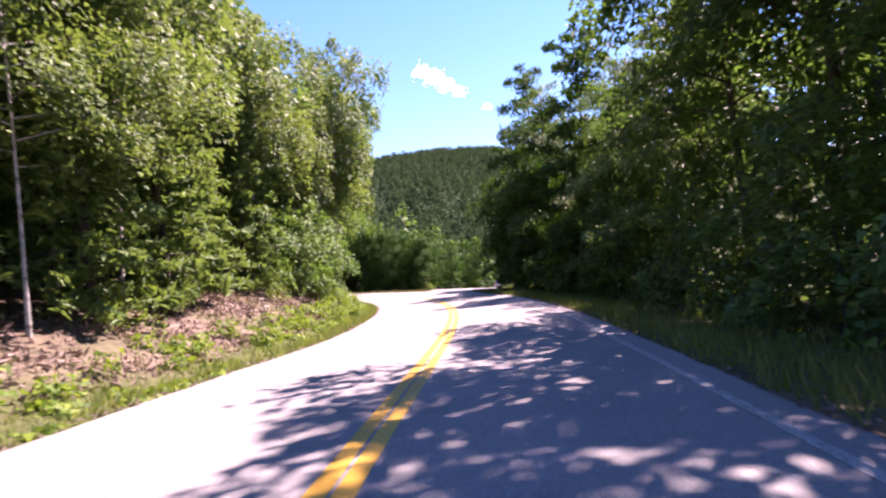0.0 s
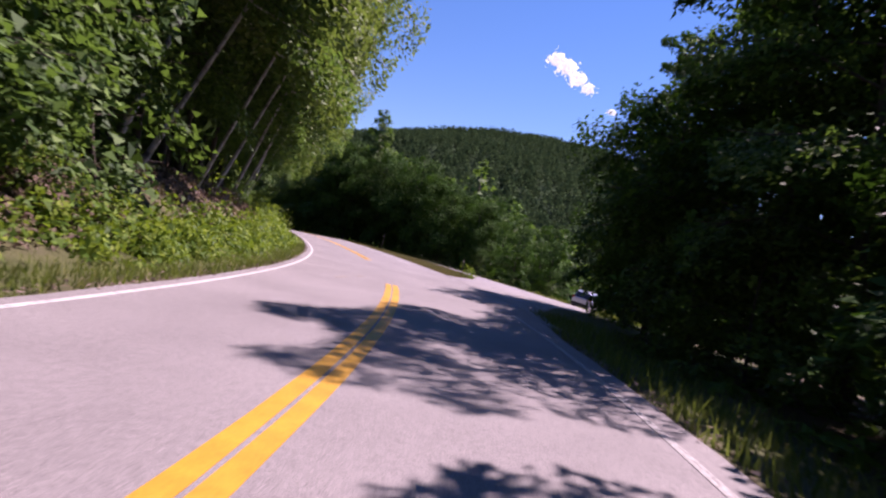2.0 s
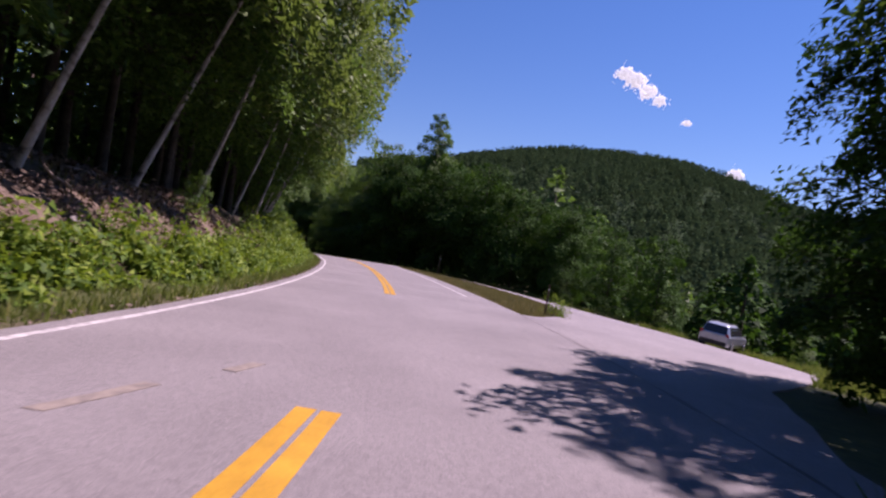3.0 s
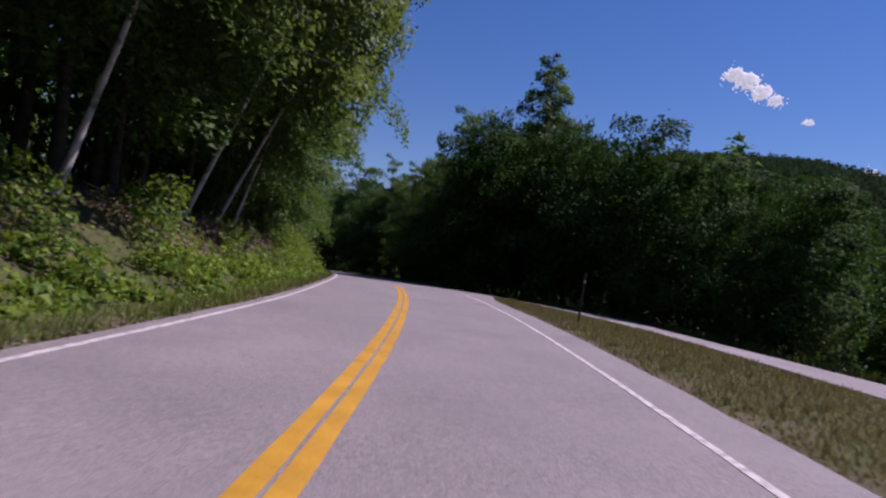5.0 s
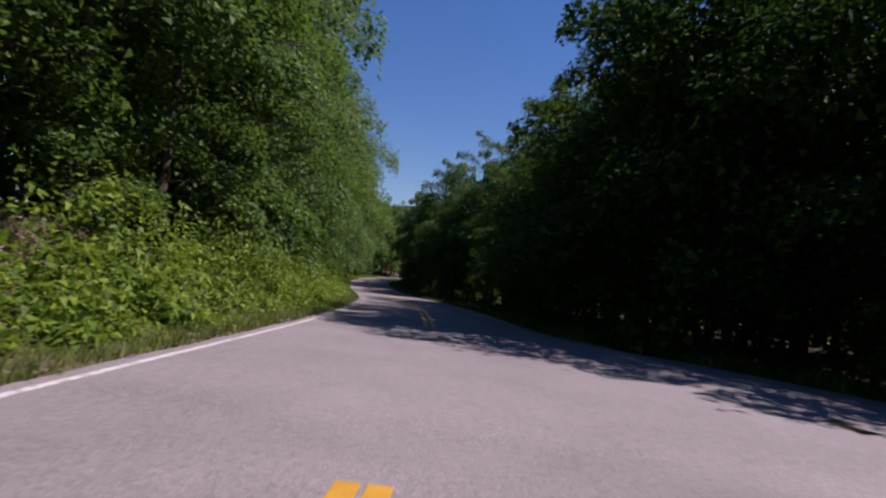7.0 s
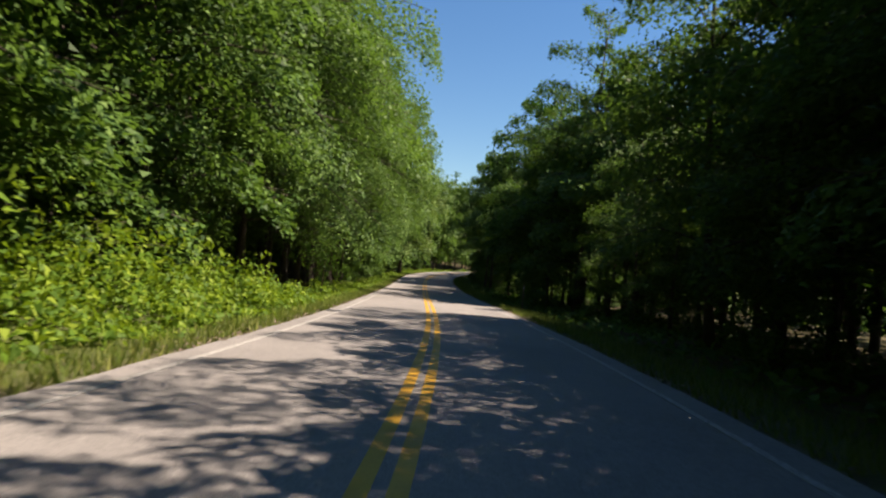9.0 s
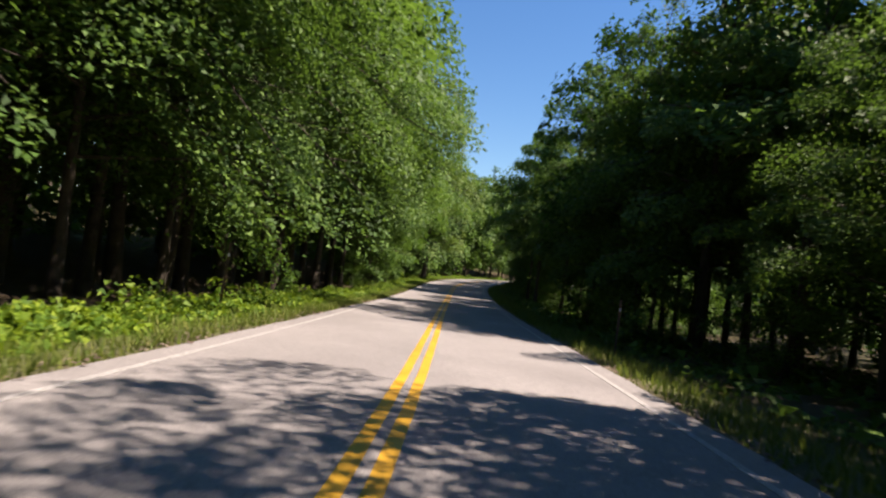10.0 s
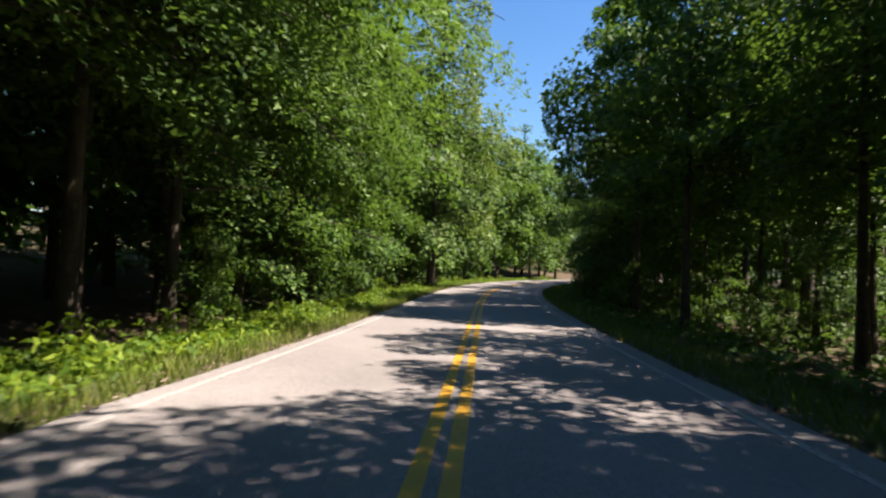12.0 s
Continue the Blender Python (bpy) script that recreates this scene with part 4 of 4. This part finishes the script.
rng = np.random.default_rng(71)
for s, o, k in ((-6, -7.0, 0.6), (5.5, -7.2, 0.6), (12, -6.6, 0.6), (17, -6.2, 0.5), (28, -5.6, 0.35), (39, -5.6, 0.4), (46, -6.0, 0.5),
                (50, -6.6, 0.7), (55, -6.4, 0.7), (60, -6.4, 0.9), (66, -6.0, 0.6), (83, -6.4, 0.9), (88, -6.2, 0.9), (97, -6.6, 0.8), (104, -7.0, 0.9),
                (110, -6.6, 0.9), (117, -6.4, 0.6), (133, -6.0, 0.3), (41.2, 6.3, 0.45)):
    grow(any_of(SHRUBS), s, o, rng, k, group="shrubs beside the road")
for ob in SHRUBS:
    for o in (*ob.children_recursive, ob):
        bpy.data.objects.remove(o)


# ---- stones, dead wood ----
def stone_mesh(seed):
    r = random.Random(seed)
    bm = bmesh.new()
    bmesh.ops.create_icosphere(bm, subdivisions=2, radius=0.5)
    for v in bm.verts:
        v.co *= 0.75 + 0.5 * noise.noise(v.co * 2.2 + Vector((seed * 3.1, 0, 0)))
        v.co.z *= 0.65
    me = bpy.data.meshes.new("stone")
    bm.to_mesh(me)
    bm.free()
    me.materials.append(M_STONE)
    return me


STONES = [stone_mesh(i) for i in range(4)]


def stone(s, off, size, group, label):
    ob = new("stone", STONES[random.randrange(4)])
    ob.matrix_basis = pose(*place(s, off, size * 0.12), random.uniform(-15, 15), random.uniform(-15, 15), random.uniform(0, 360)) @ Matrix.Diagonal((size * random.uniform(0.8, 1.5), size, size, 1))
    tagged(ob, label, "stone", group)


random.seed(8)
for s in (44, 46.5, 53, 55, 57.5, 60, 62, 65, 68):
    stone(s, turn_far(s) + 0.4 + random.uniform(-0.1, 0.4), random.uniform(0.35, 0.75), "stones edging the turnout", "grey weathered stone at the turnout's edge")
for i in range(46):
    s = random.choice((random.uniform(-10, 19), random.uniform(25, 47), random.uniform(62, 82)))
    stone(s, -random.uniform(5.4, 8.6), random.uniform(0.1, 0.34), "stones in the bank", "pale stone half sunk in the soil bank")


def root_thing(s, off, length, turn):
    tubes = Tubes(5)
    a = Vector((0, 0, 0))
    pts, r = [a], []
    d = Vector((1, 0, 0.15))
    for i in range(5):
        d = (d + Vector((random.uniform(-0.3, 0.3), random.uniform(-0.5, 0.5), random.uniform(-0.35, 0.2)))).normalized()
        pts.append(pts[-1] + d * length / 5)
    tubes.add(pts, [0.045 * (1 - i / 7) for i in range(6)])
    for i in (2, 3):
        tubes.add([pts[i], pts[i] + Vector((random.uniform(-0.2, 0.4), random.uniform(-0.5, 0.5), random.uniform(-0.1, 0.3))) * length * 0.5], [0.02, 0.006])
    ob = new("dead_branch", tubes.mesh("dead_branch", M_ROOT))
    ob.matrix_basis = pose(*place(s, off, 0.1), 0, random.uniform(-10, 10), turn)
    tagged(ob, "bare grey dead branch lying on the bank", "branch", "dead branches on the bank")


for i in range(18):
    s = random.choice((random.uniform(-10, 20), random.uniform(25, 47), random.uniform(60, 83)))
    root_thing(s, -random.uniform(5.6, 8.8), random.uniform(0.6, 1.8), random.uniform(0, 360))

log = Tubes(10)
log.add([(0, 0, 0), (0.02, 0, 0.4), (0.0, 0.03, 0.8), (0.03, 0.02, 1.15)], [0.1, 0.095, 0.09, 0.07])
stump = new("birch_snag", log.mesh("birch_snag", M_BIRCH))
stump.matrix_basis = pose(*place(80.3, -7.9, -0.15), 6, -30, 38)
tagged(stump, "broken white birch stub leaning on the bank", "snag")

# ---- marker posts ----
M_POST = plain("brown_post", (0.1, 0.065, 0.045), 0.7)
M_REFLECT = plain("reflector_white", (0.45, 0.46, 0.47), 0.35)


def marker_post(s, off, height, lean, label):
    root = new("marker_post")
    bm = bmesh.new()
    prof = [(x * 0.75, y) for x, y in ((-0.045, 0.0), (-0.03, 0.0), (-0.02, 0.025), (0.02, 0.025), (0.03, 0.0), (0.045, 0.0), (0.045, -0.008), (0.025, -0.008), (0.015, 0.017), (-0.015, 0.017), (-0.025, -0.008), (-0.045, -0.008))]
    lo = [bm.verts.new((x, y, -0.3)) for x, y in prof]
    hi = [bm.verts.new((x, y, height)) for x, y in prof]
    for i in range(len(prof)):
        j = (i + 1) % len(prof)
        bm.faces.new((lo[i], lo[j], hi[j], hi[i]))
    bm.faces.new(hi)
    part("post", bm, M_POST, root)
    bm = bmesh.new()
    bmesh.ops.create_cube(bm, size=1, matrix=Matrix.Translation((0, -0.02, height * 0.82)) @ Matrix.Diagonal((0.05, 0.012, 0.09, 1)))
    bmesh.ops.bevel(bm, geom=bm.edges[:], offset=0.004, segments=1, affect="EDGES")
    part("reflector", bm, M_REFLECT, root, "white reflector plate")
    th = math.degrees(float(np.interp(s, S_AX, L_TH)))
    root.matrix_basis = pose(*place(s, off), 0, lean, th)
    tagged(root, label, "post", "marker posts")


marker_post(64.6, 5.8, 1.75, 3, "thin brown steel marker post on the grass island")
marker_post(41.0, 5.9, 1.15, 2, "short brown marker post at the island's tip")
marker_post(129.2, 4.9, 1.55, 1, "thin brown marker post at the wood's edge")
marker_post(127.5, -5.2, 1.7, 3, "thin grey-brown post among roadside weeds")

# ---- the parked car ----
M_CAR = plain("silver_paint", (0.4, 0.424, 0.464), 0.32, 0.6, 0.5, 0.6)
M_GLASS = plain("dark_glass", (0.02, 0.022, 0.025), 0.08, 0.0, 0.6)
M_TYRE = plain("rubber", (0.02, 0.02, 0.02), 0.85)
M_RIM = plain("alloy", (0.45, 0.45, 0.46), 0.35, 0.9)
M_LAMP = plain("red_lens", (0.35, 0.02, 0.02), 0.25)
M_TRIM = plain("black_trim", (0.03, 0.03, 0.03), 0.6)


def loft(sections, close=True):
    """Skin over rings of points, all of the same count."""
    bm = bmesh.new()
    rings = [[bm.verts.new(p) for p in ring] for ring in sections]
    for a, b in zip(rings, rings[1:]):
        for i in range(len(a)):
            j = (i + 1) % len(a)
            bm.faces.new((a[i], a[j], b[j], b[i]))
    if close:
        bm.faces.new(rings[0][::-1])
        bm.faces.new(rings[-1])
    bmesh.ops.recalc_face_normals(bm, faces=bm.faces[:])
    return bm


def box(cx, cy, cz, sx, sy, sz, r=0.02):
    bm = bmesh.new()
    bmesh.ops.create_cube(bm, size=1, matrix=Matrix.Translation((cx, cy, cz)) @ Matrix.Diagonal((sx, sy, sz, 1)))
    bmesh.ops.bevel(bm, geom=bm.edges[:], offset=r, segments=2, affect="EDGES")
    return bm


def build_car():
    """A sport-utility car: length along y, its tail at -y."""
    root = new("parked_car")

    def ring(y, half, low, belt, roof, top_half):
        return [(-half * 0.93, y, low), (-half, y, low + 0.2), (-half, y, belt - 0.1), (-half * 0.96, y, belt), (-top_half, y, roof - 0.06), (-top_half * 0.82, y, roof),
                (top_half * 0.82, y, roof), (top_half, y, roof - 0.06), (half * 0.96, y, belt), (half, y, belt - 0.1), (half, y, low + 0.2), (half * 0.93, y, low)]

    secs = [ring(-2.28, 0.8, 0.42, 0.95, 1.0, 0.74), ring(-2.2, 0.88, 0.34, 1.0, 1.12, 0.74), ring(-1.98, 0.92, 0.3, 1.03, 1.6, 0.66), ring(-1.6, 0.93, 0.28, 1.03, 1.69, 0.66),
            ring(-0.2, 0.93, 0.28, 1.02, 1.7, 0.67), ring(0.35, 0.93, 0.28, 1.0, 1.62, 0.64), ring(1.05, 0.92, 0.28, 0.98, 1.08, 0.72), ring(1.9, 0.9, 0.3, 0.9, 0.97, 0.7), ring(2.25, 0.78, 0.38, 0.75, 0.82, 0.62)]
    body = loft(secs)
    bmesh.ops.bevel(body, geom=[e for e in body.edges], offset=0.018, segments=1, affect="EDGES")
    part("body", body, M_CAR, root, "silver body")
    win = loft([[(-0.71, -2.235, 1.09), (0.71, -2.235, 1.09), (0.62, -2.025, 1.56), (-0.62, -2.025, 1.56)], [(-0.71, -2.19, 1.09), (0.71, -2.19, 1.09), (0.62, -1.98, 1.56), (-0.62, -1.98, 1.56)]])
    part("rear_window", win, M_GLASS, root, "dark tinted glass")
    for sx in (-1, 1):
        for y0, y1, slope in ((-1.85, -1.05, 0.12), (-0.98, -0.1, 0.0), (-0.03, 0.72, -0.28)):
            a = [(sx * 0.905, y0, 1.06), (sx * 0.905, y1, 1.06), (sx * 0.715, min(y1, y1 + slope), 1.56 if slope >= 0 else 1.5), (sx * 0.715, max(y0, y0 + slope), 1.56)]
            b = [(x - sx * 0.03, y, z) for x, y, z in a]
            part("side_window", loft([a, b]), M_GLASS, root, "dark tinted glass")
        part("tail_lamp", box(sx * 0.76, -2.22, 1.0, 0.2, 0.08, 0.28), M_LAMP, root, "red lamp lens")
        part("roof_rail", box(sx * 0.58, -0.7, 1.74, 0.035, 1.9, 0.035, 0.01), M_TRIM, root)
        part("side_mirror", box(sx * 1.02, 0.62, 1.1, 0.16, 0.1, 0.14, 0.03), M_CAR, root)
        for y in (-1.35, 1.38):
            tyre = bmesh.new()
            bmesh.ops.create_cone(tyre, cap_ends=True, segments=28, radius1=0.35, radius2=0.35, depth=0.22, matrix=Matrix.Translation((sx * 0.84, y, 0.35)) @ Matrix.Rotation(math.pi / 2, 4, "Y"))
            bmesh.ops.bevel(tyre, geom=[e for e in tyre.edges if len(e.link_faces) == 2 and abs(e.link_faces[0].normal.dot(e.link_faces[1].normal)) < 0.3], offset=0.035, segments=2, affect="EDGES")
            w = part("wheel", tyre, M_TYRE, root, "black rubber tyre")
            rim = bmesh.new()
            bmesh.ops.create_cone(rim, cap_ends=True, segments=24, radius1=0.22, radius2=0.17, depth=0.06, matrix=Matrix.Translation((sx * 0.945, y, 0.35)) @ Matrix.Rotation(sx * math.pi / 2, 4, "Y"))
            part("rim", rim, M_RIM, w, "alloy rim")
    part("rear_bumper", box(0, -2.27, 0.5, 1.62, 0.12, 0.24, 0.04), M_TRIM, root, "black plastic bumper")
    part("plate", box(0, -2.31, 0.82, 0.3, 0.02, 0.15, 0.005), M_REFLECT, root, "pale blank plate")
    return tagged(root, "silver sport-utility car parked on the turnout", "car")


car = build_car()
CAR_S, CAR_O = 54.0, 22.9
car.matrix_basis = pose(*place(CAR_S, CAR_O, 0.03), 0, 5, -27)


# ---- clouds ----
def cloud(az, el, puffs, name="cloud"):
    m, nt, b = material("cloud_white", 1.0, 0, 0.0)
    b.inputs["Base Color"].default_value = (0.92, 0.92, 0.93, 1)
    b.inputs["Subsurface Weight"].default_value = 0.0
    tr = nt.nodes.new("ShaderNodeBsdfTranslucent")
    tr.inputs[0].default_value = (0.95, 0.95, 0.96, 1)
    # a weak added glow that brightens the puffs' shaded sides
    b.inputs["Emission Color"].default_value, b.inputs["Emission Strength"].default_value = (0.9, 0.97, 1.0, 1), 0.2
    mix = nt.nodes.new("ShaderNodeMixShader")
    mix.inputs[0].default_value = 0.62
    nt.links.new(b.outputs[0], mix.inputs[1])
    nt.links.new(tr.outputs[0], mix.inputs[2])
    nt.links.new(mix.outputs[0], nt.nodes["Material Output"].inputs[0])
    D = 3600.0
    eye = Vector((-2, 40, 1.3))
    bm = bmesh.new()
    r = random.Random(3)
    for da, de, size in puffs:
        for i in range(64):
            u, v = r.gauss(0, 0.45), r.gauss(0, 0.32)
            near = math.exp(-(u * u + 3 * v * v) * 1.6)
            a, e = radians(az + da + size * u), radians(el + de + size * v)
            c = eye + Vector((-math.sin(a) * math.cos(e), math.cos(a) * math.cos(e), math.sin(e))) * D
            got = bmesh.ops.create_icosphere(bm, subdivisions=2, radius=radians(size) * D * r.uniform(0.05, 0.11) * (0.4 + 2.3 * near))
            for p in got["verts"]:
                p.co *= 1 + 0.4 * noise.noise(p.co * 0.03 + Vector((i, 7, 0))) + 0.3 * noise.noise(p.co * 0.12)
                p.co += c
    me = bpy.data.meshes.new(name)
    bm.to_mesh(me)
    bm.free()
    me.materials.append(m)
    me.polygons.foreach_set("use_smooth", np.ones(len(me.polygons), bool))
    ob = new(name, me)
    tagged(ob, "small white fair-weather cloud in a blue sky", "cloud", kind="structure")


cloud(-1.5, 18.6, ((1.3, 0.9, 1.1), (0.3, 0.4, 1.3), (-0.9, -0.5, 1.1), (-2.1, -1.2, 0.9)))
cloud(-6.2, 15.6, ((0, 0, 0.5),))
cloud(-10.8, 11.4, ((0, 0, 0.9), (0.4, -0.4, 0.7)))
